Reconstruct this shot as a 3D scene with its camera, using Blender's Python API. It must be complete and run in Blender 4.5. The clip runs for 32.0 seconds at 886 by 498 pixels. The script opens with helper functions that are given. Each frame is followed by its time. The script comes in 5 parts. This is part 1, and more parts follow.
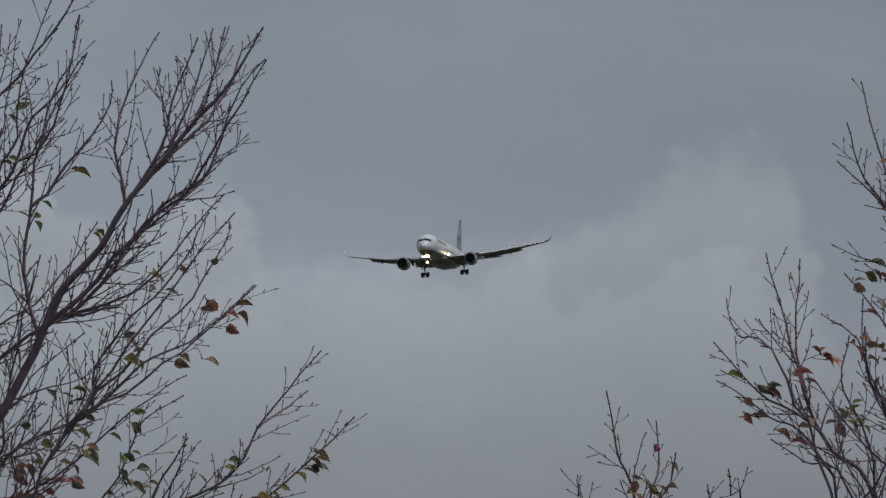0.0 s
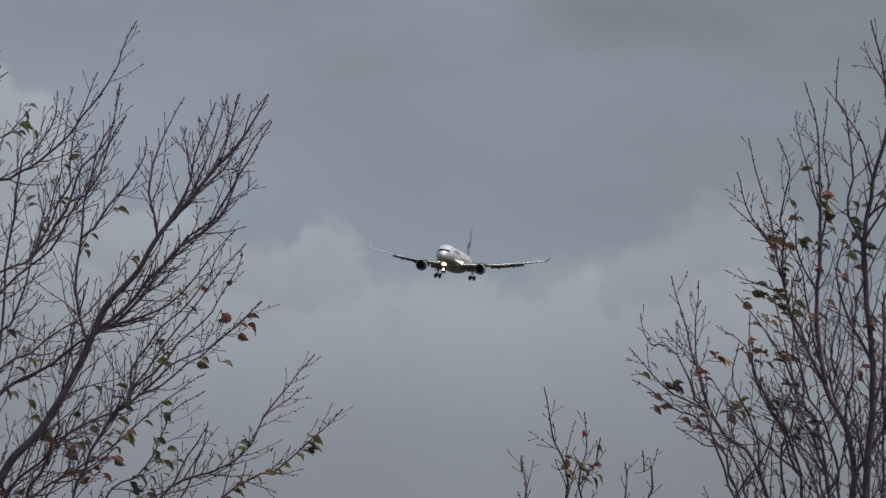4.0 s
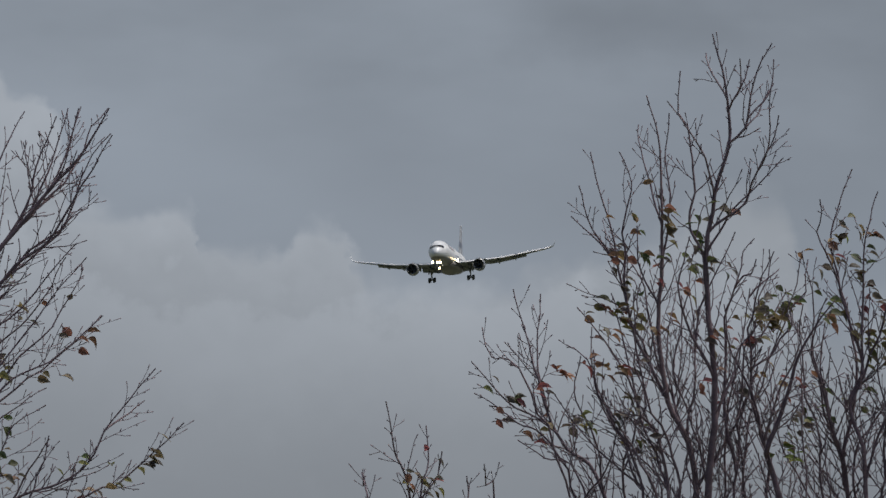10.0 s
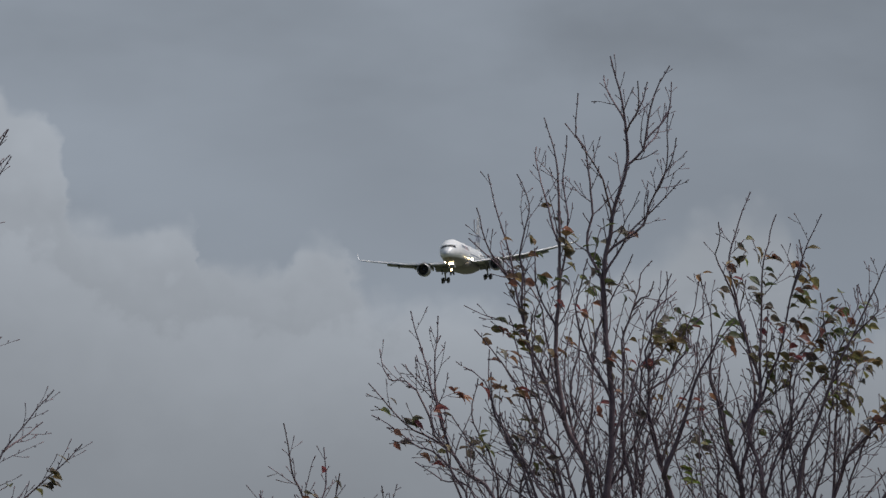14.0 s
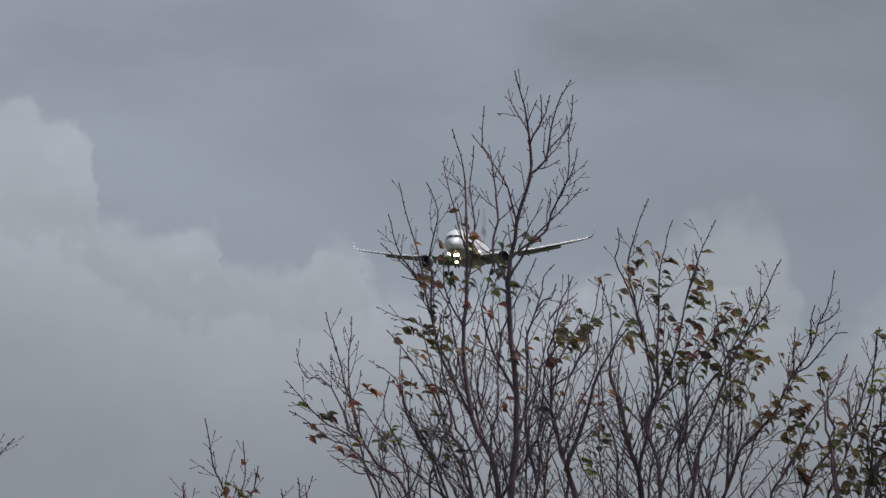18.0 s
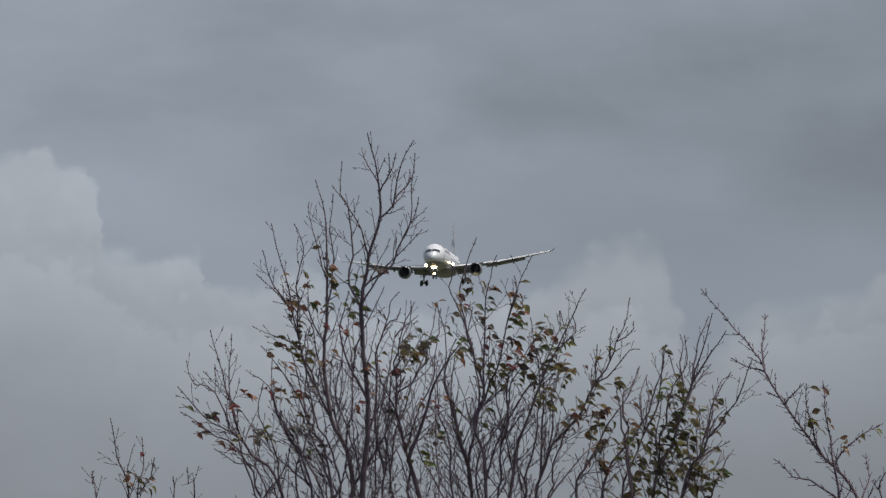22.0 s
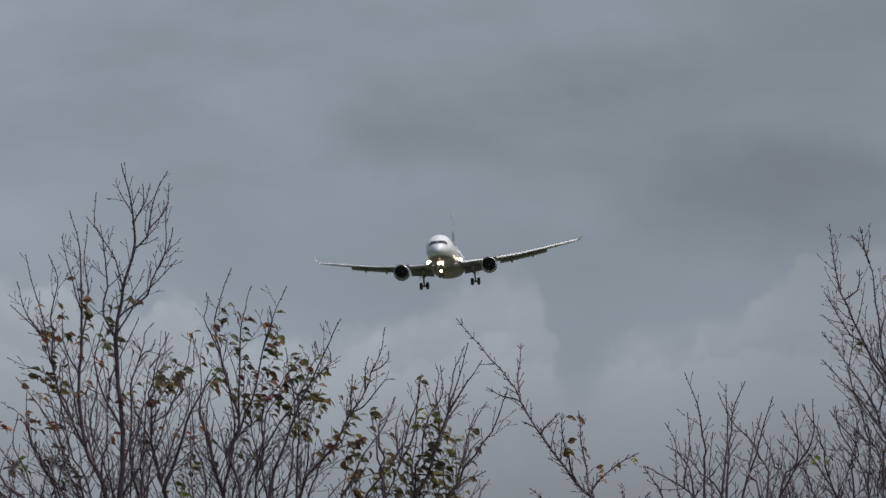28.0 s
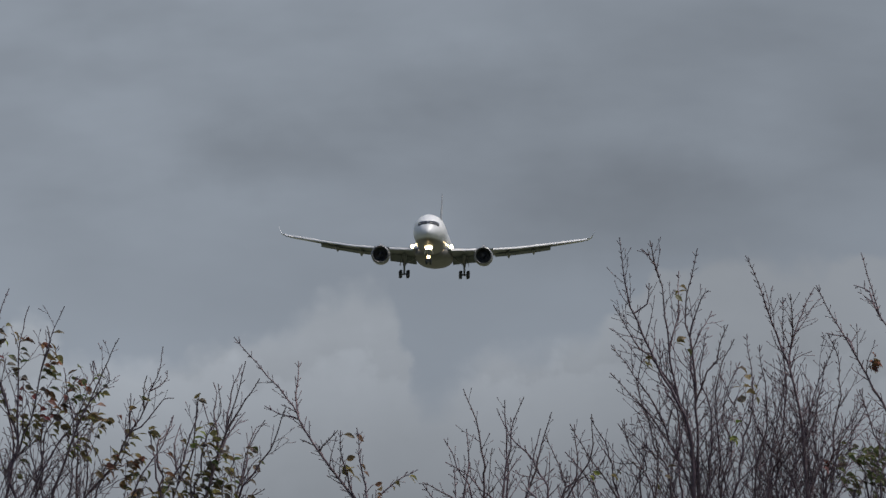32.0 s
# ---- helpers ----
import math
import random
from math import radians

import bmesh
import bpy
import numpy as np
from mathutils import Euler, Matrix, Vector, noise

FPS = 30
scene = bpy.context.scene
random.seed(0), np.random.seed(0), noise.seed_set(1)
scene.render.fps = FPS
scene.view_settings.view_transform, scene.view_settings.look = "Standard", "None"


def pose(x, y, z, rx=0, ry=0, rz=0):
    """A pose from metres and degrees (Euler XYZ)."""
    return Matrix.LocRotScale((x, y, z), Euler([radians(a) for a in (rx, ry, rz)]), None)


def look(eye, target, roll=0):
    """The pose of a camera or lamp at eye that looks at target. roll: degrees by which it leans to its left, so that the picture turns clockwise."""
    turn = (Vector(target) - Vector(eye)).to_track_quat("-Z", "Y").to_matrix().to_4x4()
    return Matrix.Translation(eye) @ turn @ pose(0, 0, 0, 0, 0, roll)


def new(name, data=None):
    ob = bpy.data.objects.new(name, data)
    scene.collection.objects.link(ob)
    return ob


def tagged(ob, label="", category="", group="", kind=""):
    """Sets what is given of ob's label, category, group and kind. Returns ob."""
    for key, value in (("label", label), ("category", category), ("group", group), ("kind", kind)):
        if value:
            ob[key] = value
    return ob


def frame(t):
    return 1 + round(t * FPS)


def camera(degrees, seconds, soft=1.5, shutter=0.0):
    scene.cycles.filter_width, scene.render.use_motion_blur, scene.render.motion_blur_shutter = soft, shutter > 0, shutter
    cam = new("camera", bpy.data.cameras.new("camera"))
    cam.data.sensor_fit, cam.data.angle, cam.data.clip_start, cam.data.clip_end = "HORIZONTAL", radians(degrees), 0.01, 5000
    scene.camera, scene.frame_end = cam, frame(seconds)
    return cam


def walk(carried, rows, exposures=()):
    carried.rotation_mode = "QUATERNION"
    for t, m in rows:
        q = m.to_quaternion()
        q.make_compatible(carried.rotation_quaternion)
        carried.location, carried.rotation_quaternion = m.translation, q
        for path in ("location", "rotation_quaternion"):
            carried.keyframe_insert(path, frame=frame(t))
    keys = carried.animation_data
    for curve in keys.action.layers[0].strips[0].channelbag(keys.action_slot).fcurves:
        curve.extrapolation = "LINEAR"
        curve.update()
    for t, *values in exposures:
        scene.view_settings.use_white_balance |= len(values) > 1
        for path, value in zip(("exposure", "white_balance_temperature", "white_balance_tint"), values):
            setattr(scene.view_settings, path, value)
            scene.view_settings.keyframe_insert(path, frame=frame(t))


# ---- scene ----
cam = camera(4.835, 32.0, soft=1.5)
WAY = [
    (0, pose(2, -52.209, 1.6, 93.6437, -0.1078, 3.933)),
    (0.5, pose(2, -52.251, 1.6, 93.6563, -0.2923, 3.86)),
    (1, pose(2, -52.293, 1.6, 93.6842, -0.1469, 3.7588)),
    (1.5, pose(2, -57.118, 1.6, 93.4234, -0.1432, 3.5513)),
    (2, pose(2, -61.905, 1.6, 93.1516, -0.168, 3.173)),
    (2.5, pose(2, -65.000, 1.6, 93.0186, -0.0722, 3.1578)),
    (3, pose(2, -65.000, 1.6, 93.0285, -0.1904, 3.0962)),
    (3.5, pose(2, -65.000, 1.6, 93.0638, -0.1055, 3.0231)),
    (5.5, pose(2, -65.000, 1.6, 93.0479, -0.1912, 2.8894)),
    (6, pose(2, -65.000, 1.6, 93.0467, -0.1397, 2.8484)),
    (6.5, pose(2, -65.000, 1.6, 93.0979, -0.0746, 2.7622)),
    (7, pose(2, -65.000, 1.6, 93.1205, -0.1183, 2.7108)),
    (7.5, pose(2, -65.000, 1.6, 93.174, -0.1036, 2.5668)),
    (8, pose(2, -65.000, 1.6, 93.1546, 0.0127, 2.5577)),
    (8.5, pose(2, -65.000, 1.6, 93.1461, -0.0673, 2.51)),
    (9, pose(2, -65.000, 1.6, 93.1452, 0.0844, 2.3929)),
    (9.5, pose(2, -65.000, 1.6, 93.1586, 0.0189, 2.2973)),
    (10, pose(2, -65.000, 1.6, 93.1391, -0.0033, 2.1341)),
    (10.5, pose(2, -65.000, 1.6, 93.1505, 0.0837, 2.0057)),
    (11, pose(2, -65.000, 1.6, 93.1617, -0.1132, 1.9263)),
    (11.5, pose(2, -65.000, 1.6, 93.2284, -0.0055, 1.8761)),
    (12, pose(2, -65.000, 1.6, 93.2214, -0.0645, 1.9429)),
    (12.5, pose(2, -65.000, 1.6, 93.2212, -0.091, 1.8863)),
    (13, pose(2, -65.000, 1.6, 93.2, -0.1053, 1.7565)),
    (13.5, pose(2, -65.000, 1.6, 93.2306, 0.0876, 1.6676)),
    (14, pose(2, -65.000, 1.6, 93.2586, -0.0889, 1.5738)),
    (14.5, pose(2, -65.000, 1.6, 93.2616, -0.0536, 1.5686)),
    (16.5, pose(2, -65.000, 1.6, 93.2488, -0.1809, 1.3661)),
    (17, pose(2, -65.000, 1.6, 93.273, -0.2748, 1.2196)),
    (17.5, pose(2, -65.000, 1.6, 93.2507, -0.1145, 1.1227)),
    (18, pose(2, -68.638, 1.6, 93.1103, -0.0257, 1.0202)),
    (18.5, pose(2, -73.696, 1.6, 92.8934, -0.1615, 0.9445)),
    (19, pose(2, -79.268, 1.6, 92.7512, -0.0792, 0.6514)),
    (19.5, pose(2, -82.697, 1.6, 92.6814, -0.2727, 0.5125)),
    (20, pose(2, -83.333, 1.6, 92.7206, -0.0119, 0.3266)),
    (20.5, pose(2, -83.333, 1.6, 92.7479, 0.0015, 0.2038)),
    (21, pose(2, -83.333, 1.6, 92.7476, -0.1814, 0.1898)),
    (21.5, pose(2, -83.333, 1.6, 92.7568, 0.3209, 0.1638)),
    (22, pose(2, -83.333, 1.6, 92.7283, -0.1349, 0.0918)),
    (22.5, pose(2, -83.333, 1.6, 92.7049, -0.1634, -0.0303)),
    (23, pose(2, -83.333, 1.6, 92.7176, -0.0563, -0.099)),
    (23.5, pose(2, -83.333, 1.6, 92.7222, -0.0429, -0.1539)),
    (24, pose(2, -83.333, 1.6, 92.7294, -0.2072, -0.2402)),
    (24.5, pose(2, -83.333, 1.6, 92.7711, -0.0946, -0.3415)),
    (26.5, pose(2, -83.333, 1.6, 92.8605, 0.0882, -0.8481)),
    (27, pose(2, -83.333, 1.6, 92.8501, 0.2767, -0.9711)),
    (27.5, pose(2, -83.333, 1.6, 92.863, 0.2501, -1.1295)),
    (28, pose(2, -83.333, 1.6, 92.8942, 0.0885, -1.2362)),
    (28.5, pose(2, -83.333, 1.6, 92.9282, 0.1854, -1.3546)),
    (29, pose(2, -83.333, 1.6, 92.9137, 0.2853, -1.4727)),
    (29.5, pose(2, -83.333, 1.6, 92.9015, 0.3205, -1.6365)),
    (30, pose(2, -83.333, 1.6, 92.9325, 0.4023, -1.8046)),
    (30.5, pose(2, -83.333, 1.6, 92.9504, 0.4254, -1.9981)),
    (31, pose(2, -83.333, 1.6, 92.9587, 0.3716, -2.117)),
    (31.5, pose(2, -83.333, 1.6, 92.9729, 0.5044, -2.2595)),
    (32, pose(2, -83.333, 1.6, 92.9827, 0.6379, -2.4255)),
]
GAIN = [(0, -0.04), (3, 0.03), (6, 0.05), (13, 0.07), (16.5, 0.12), (19, 0.22), (23, 0.18), (27, 0.15), (32, 0.11)]
walk(cam, WAY, GAIN)

# ---- light ----
world = bpy.data.worlds.new("overcast")
scene.world = world
world.use_nodes = True
wn = world.node_tree.nodes
sky = wn.new("ShaderNodeTexSky")
sky.sky_type = "NISHITA"
sky.sun_disc = False
sky.sun_elevation, sky.sun_rotation = radians(65), radians(81)
sky.dust_density = 4.0
wn["Background"].inputs["Strength"].default_value = 0.095
world.node_tree.links.new(sky.outputs["Color"], wn["Background"].inputs["Color"])
sun_data = bpy.data.lights.new("sun", "SUN")
sun_data.energy, sun_data.angle, sun_data.color = 2.3, radians(30), (1.0, 0.97, 0.93)
sun = new("sun", sun_data)
sun.matrix_world = look((0, 0, 0), (-0.418, -0.066, -0.906))


# ---- materials ----
class Nodes:
    """A small helper that strings shader nodes together."""

    def __init__(self, name):
        self.mat = bpy.data.materials.new(name)
        self.mat.use_nodes = True
        self.tree = self.mat.node_tree
        self.bsdf = self.tree.nodes["Principled BSDF"]
        self.out = self.tree.nodes["Material Output"]

    def node(self, kind, **props):
        n = self.tree.nodes.new(kind)
        for key, value in props.items():
            setattr(n, key, value)
        return n

    def link(self, a, b):
        self.tree.links.new(a, b)

    def put(self, socket, value):
        if isinstance(value, (int, float, tuple)):
            socket.default_value = value
        else:
            self.link(value, socket)

    def math(self, op, a, b=0.0, c=0.0, clamp=False):
        n = self.node("ShaderNodeMath", operation=op, use_clamp=clamp)
        for i, v in enumerate((a, b, c)):
            self.put(n.inputs[i], v)
        return n.outputs[0]

    def smooth(self, x, low, high, to0=0.0, to1=1.0):
        n = self.node("ShaderNodeMapRange", interpolation_type="SMOOTHSTEP")
        for i, v in enumerate((x, low, high, to0, to1)):
            self.put(n.inputs[i], v)
        return n.outputs[0]

    def noise(self, vector, scale, detail=3.0, rough=0.55, stretch=None):
        if stretch:
            m = self.node("ShaderNodeMapping")
            self.put(m.inputs["Vector"], vector)
            m.inputs["Scale"].default_value = stretch
            vector = m.outputs[0]
        n = self.node("ShaderNodeTexNoise")
        self.put(n.inputs["Vector"], vector)
        for key, v in (("Scale", scale), ("Detail", detail), ("Roughness", rough)):
            n.inputs[key].default_value = v
        return n.outputs["Fac"]

    def mix(self, fac, a, b):
        n = self.node("ShaderNodeMix", data_type="RGBA")
        self.put(n.inputs[0], fac)
        for i, v in ((6, a), (7, b)):
            self.put(n.inputs[i], (*v, 1.0) if isinstance(v, tuple) else v)
        return n.outputs[2]

    def bump(self, height, strength, distance):
        n = self.node("ShaderNodeBump")
        n.inputs["Strength"].default_value, n.inputs["Distance"].default_value = strength, distance
        self.link(height, n.inputs["Height"])
        self.link(n.outputs[0], self.bsdf.inputs["Normal"])


def surface(name, low, high, rough, scale, metal=0.0, bump=0.0, each=0.0, stretch=None):
    """Two tones mixed by noise at two scales, with optional relief and variation from piece to piece."""
    m = Nodes(name)
    where = m.node("ShaderNodeTexCoord").outputs["Object"]
    coarse = m.noise(where, scale, 4, 0.6, stretch)
    fine = m.noise(where, scale * 9, 2, 0.5, stretch)
    fac = m.math("ADD", m.math("MULTIPLY", coarse, 0.7), m.math("MULTIPLY", fine, 0.3))
    fac = m.smooth(fac, 0.3, 0.7)
    col = m.mix(fac, low, high)
    if each:
        ran = m.node("ShaderNodeObjectInfo").outputs["Random"]
        hsv = m.node("ShaderNodeHueSaturation")
        m.link(m.math("ADD", m.math("MULTIPLY", ran, each * 0.16), 0.5 - each * 0.08), hsv.inputs["Hue"])
        m.link(m.math("ADD", m.math("MULTIPLY", ran, each), 1.0 - each / 2), hsv.inputs["Value"])
        m.link(col, hsv.inputs["Color"])
        col = hsv.outputs[0]
    m.link(col, m.bsdf.inputs["Base Color"])
    m.bsdf.inputs["Roughness"].default_value = rough
    m.bsdf.inputs["Metallic"].default_value = metal
    if bump:
        m.bump(fine, 0.5, bump)
    return m.mat


def leaf_skin(name, low, high):
    """A leaf: two tones by blotch, from leaf to leaf a little different, and light that comes through."""
    m = Nodes(name)
    where = m.node("ShaderNodeTexCoord").outputs["Object"]
    col = m.mix(m.smooth(m.noise(where, 45.0, 3, 0.6), 0.3, 0.7), low, high)
    ran = m.node("ShaderNodeObjectInfo").outputs["Random"]
    hsv = m.node("ShaderNodeHueSaturation")
    m.link(m.math("ADD", m.math("MULTIPLY", ran, 0.07), 0.465), hsv.inputs["Hue"])
    m.link(m.math("ADD", m.math("MULTIPLY", m.math("FRACT", m.math("MULTIPLY", ran, 7.3)), 0.7), 0.6), hsv.inputs["Value"])
    m.link(col, hsv.inputs["Color"])
    m.link(hsv.outputs[0], m.bsdf.inputs["Base Color"])
    m.bsdf.inputs["Roughness"].default_value = 0.5
    thin = m.node("ShaderNodeBsdfTranslucent")
    m.link(hsv.outputs[0], thin.inputs["Color"])
    both = m.node("ShaderNodeMixShader")
    both.inputs[0].default_value = 0.5
    m.link(m.bsdf.outputs[0], both.inputs[1]), m.link(thin.outputs[0], both.inputs[2])
    m.link(both.outputs[0], m.out.inputs["Surface"])
    return m.mat


def glow(name, colour, strength):
    m = Nodes(name)
    e = m.node("ShaderNodeEmission")
    e.inputs["Color"].default_value, e.inputs["Strength"].default_value = (*colour, 1), strength
    m.link(e.outputs[0], m.out.inputs["Surface"])
    return m.mat


BARK = surface("bark", (0.088, 0.062, 0.074), (0.182, 0.130, 0.148), 0.85, 14.0, bump=0.004, each=0.3)
TWIG = surface("twig", (0.092, 0.065, 0.077), (0.192, 0.140, 0.158), 0.8, 9.0, each=0.18)
LEAF = {
    "green": leaf_skin("leaf_green", (0.085, 0.102, 0.046), (0.17, 0.188, 0.08)),
    "olive": leaf_skin("leaf_olive", (0.12, 0.108, 0.048), (0.25, 0.205, 0.092)),
    "brown": leaf_skin("leaf_brown", (0.16, 0.10, 0.06), (0.32, 0.18, 0.10)),
    "red": leaf_skin("leaf_red", (0.17, 0.07, 0.058), (0.30, 0.12, 0.092)),
    "dull": leaf_skin("leaf_dull", (0.10, 0.088, 0.07), (0.20, 0.165, 0.13)),
    "lime": leaf_skin("leaf_lime", (0.14, 0.18, 0.045), (0.29, 0.32, 0.09)),
}
GRASS = surface("grass", (0.06, 0.068, 0.036), (0.115, 0.118, 0.07), 0.95, 0.3, bump=0.02)
WHITE = surface("white_paint", (0.74, 0.75, 0.76), (0.83, 0.83, 0.83), 0.32, 0.35)


def hull_paint():
    """White enamel; below a fixed height along the hull the belly's shade is painted grey."""
    m = Nodes("hull_paint")
    where = m.node("ShaderNodeTexCoord").outputs["Object"]
    xyz = m.node("ShaderNodeSeparateXYZ")
    m.link(where, xyz.inputs[0])
    grime = m.noise(where, 0.4, 4, 0.6, (1, 0.3, 1))
    white = m.mix(m.smooth(grime, 0.3, 0.7), (0.62, 0.635, 0.645), (0.73, 0.735, 0.74))
    grey = m.mix(m.smooth(grime, 0.3, 0.7), (0.12, 0.115, 0.11), (0.18, 0.172, 0.165))
    m.link(m.mix(m.smooth(xyz.outputs["Z"], -1.75, -1.35), grey, white), m.bsdf.inputs["Base Color"])
    m.bsdf.inputs["Roughness"].default_value = 0.3
    return m.mat


HULL_PAINT = hull_paint()
WING = surface("wing_paint", (0.085, 0.10, 0.108), (0.135, 0.152, 0.16), 0.4, 0.5)
SLAT = surface("slat_paint", (0.48, 0.49, 0.50), (0.58, 0.58, 0.59), 0.5, 0.8)
FAIR = surface("belly_paint", (0.10, 0.097, 0.094), (0.16, 0.155, 0.15), 0.45, 0.4)
COWL = surface("cowl_paint", (0.20, 0.21, 0.23), (0.30, 0.31, 0.33), 0.35, 0.8)
LIP = surface("lip_metal", (0.26, 0.265, 0.27), (0.36, 0.365, 0.37), 0.4, 1.0, metal=0.6)
DARK = surface("dark_metal", (0.08, 0.084, 0.088), (0.14, 0.145, 0.15), 0.5, 1.5, metal=0.4)
STEEL = surface("gear_steel", (0.16, 0.165, 0.17), (0.28, 0.28, 0.29), 0.45, 2.0, metal=0.3)
RUBBER = surface("tyre_rubber", (0.03, 0.031, 0.033), (0.06, 0.061, 0.063), 0.85, 3.0)
GLASS = surface("cockpit_glass", (0.015, 0.018, 0.022), (0.03, 0.034, 0.04), 0.25, 1.0)
NAVY = surface("slate_paint", (0.10, 0.115, 0.16), (0.17, 0.185, 0.23), 0.35, 0.5)
PALE = surface("pale_grey_paint", (0.50, 0.52, 0.54), (0.60, 0.615, 0.63), 0.4, 0.5)
FIN = surface("fin_paint", (0.27, 0.285, 0.31), (0.35, 0.365, 0.39), 0.4, 0.5)
CRIMSON = surface("crimson_paint", (0.20, 0.03, 0.05), (0.32, 0.06, 0.08), 0.35, 0.5)
LAMP = glow("landing_lamp", (1.0, 0.77, 0.42), 14.0)
LAMP_SOFT = glow("taxi_lamp", (1.0, 0.70, 0.34), 9.0)


def cloud_material():
    """Grey overcast with a brighter cumulus bank; one unit is 20.3 m on the sheet."""
    m = Nodes("overcast_cloud")
    xyz = m.node("ShaderNodeSeparateXYZ")
    m.link(m.node("ShaderNodeTexCoord").outputs["Object"], xyz.inputs[0])
    unit = 18570 / 3770 / 100
    a, v = m.math("MULTIPLY", xyz.outputs["X"], unit), m.math("MULTIPLY", xyz.outputs["Z"], unit)
    flat = m.node("ShaderNodeCombineXYZ")
    m.link(a, flat.inputs[0]), m.link(v, flat.inputs[1])
    p = flat.outputs[0]
    # billows shift the edge of the bank
    puff = m.math("SUBTRACT", m.noise(p, 1.1, 5, 0.52), 0.5)
    curl = m.math("SUBTRACT", m.noise(p, 0.55, 3, 0.5, (1, 1, 1.7)), 0.5)
    shift = m.node("ShaderNodeVectorMath", operation="ADD")
    m.link(p, shift.inputs[0])
    shift.inputs[1].default_value = (17.3, 5.1, 0.0)
    swirl = m.math("SUBTRACT", m.noise(shift.outputs[0], 1.3, 5, 0.55), 0.5)
    a2 = m.math("ADD", a, m.math("ADD", m.math("MULTIPLY", curl, 0.3), m.math("MULTIPLY", swirl, 0.9)))
    cell = m.node("ShaderNodeTexVoronoi", feature="SMOOTH_F1")
    m.link(p, cell.inputs["Vector"])
    cell.inputs["Scale"].default_value, cell.inputs["Smoothness"].default_value = 1.25, 0.5
    cell.inputs["Detail"].default_value, cell.inputs["Roughness"].default_value = 2.0, 0.45
    lump = m.math("SUBTRACT", cell.outputs["Distance"], 0.45)
    v2 = m.math("ADD", v, m.math("ADD", m.math("MULTIPLY", puff, 0.5), m.math("MULTIPLY", lump, 0.5)))
    edge = m.node("ShaderNodeFloatCurve")
    curve = edge.mapping.curves[0]
    line = ((-14, 3.0), (-9, 3.15), (-8, 3.1), (-7.2, 2.85), (-6.75, 2.5), (-6.52, 1.85), (-6.3, 1.05), (-5.95, 0.93), (-5.6, 0.92), (-5.0, 0.75), (-4.4, 0.88), (-4.15, 0.5),
            (-3.97, 0.02), (-3.6, 0.16), (-3.2, 0.14), (-2.85, -0.08), (-2.55, 0.35), (-2.05, 0.62), (-1.72, 0.44), (-1.45, -0.05), (-0.95, -0.38), (0.1, -0.4), (1.1, -0.42),
            (2.0, -0.25), (2.7, -0.05), (3.3, 0.28), (3.8, 0.55), (4.3, 0.75), (5.0, 1.1), (5.6, 1.28), (6.1, 1.1), (6.4, 0.3), (6.6, -0.5), (6.8, -1.1), (7.1, -1.22),
            (7.5, -0.95), (8.0, -0.38), (8.6, -0.12), (9.4, -0.2), (10.4, 0.0), (11.3, 0.5), (12.2, 1.3), (13, 1.65), (14, 1.75))
    while len(curve.points) < len(line):
        curve.points.new(0.5, 0.5)
    for point, (x, y) in zip(curve.points, line):
        point.location = ((x + 14) / 28, (y + 5) / 10)
    edge.mapping.update()
    m.link(m.math("DIVIDE", m.math("ADD", a2, 14.0), 28.0, clamp=True), edge.inputs["Value"])
    depth = m.math("SUBTRACT", m.math("SUBTRACT", m.math("MULTIPLY", edge.outputs[0], 10.0), 5.0), v2)
    wide = m.smooth(m.noise(p, 0.35, 2), 0.4, 0.65, 0.24, 0.75)
    ragged = m.math("MULTIPLY", m.smooth(a, 5.0, 6.4, 0.0, 0.7), m.smooth(a, 7.3, 8.3, 1.0, 0.0))
    wide = m.math("ADD", wide, ragged)
    bank = m.smooth(m.math("DIVIDE", depth, wide), -0.25, 1.0)
    # a second, lower tier of puffs inside the bank
    below = m.math("SUBTRACT", m.math("ADD", 0.55, m.smooth(a, -8.0, -5.0, 1.6, 0.0)), v2)
    low = m.math("ADD", m.math("SUBTRACT", below, 1.3), m.math("ADD", m.math("MULTIPLY", swirl, 2.6), m.math("MULTIPLY", curl, 2.4)))
    tier = m.math("MULTIPLY", m.smooth(low, -0.1, 0.55), m.smooth(low, 0.4, 3.0, 1.0, 0.2))
    hollow = m.math("MULTIPLY", m.smooth(low, -1.0, -0.1), m.smooth(low, -0.1, 0.3, 1.0, 0.0))
    fade = m.smooth(below, 0.2, 3.8, 1.0, 0.42)
    body = m.math("MULTIPLY", bank, m.math("MULTIPLY", fade, m.smooth(m.noise(p, 0.5, 4, 0.5), 0.25, 0.75, 0.75, 1.15)))
    body = m.math("MULTIPLY", body, m.smooth(lump, -0.3, 0.35, 1.15, 0.85))
    body = m.math("MULTIPLY", body, m.smooth(a, 9.5, 12.0, 1.0, 0.4))
    # layered stratus above, drawn out sideways
    streak = m.math("SUBTRACT", m.noise(p, 0.16, 4, 0.5, (1, 2.3, 1)), 0.5)
    broad = m.math("SUBTRACT", m.noise(p, 0.07, 2, 0.5, (1, 1.4, 1)), 0.5)
    high = m.smooth(v, 0.0, 4.0)
    level = m.math("ADD", 0.262, m.math("MULTIPLY", m.math("MULTIPLY", streak, 0.17), m.math("ADD", m.math("MULTIPLY", high, 0.7), 0.3)))
    level = m.math("ADD", level, m.math("MULTIPLY", broad, 0.12))
    level = m.math("ADD", level, m.math("MULTIPLY", body, 0.06))
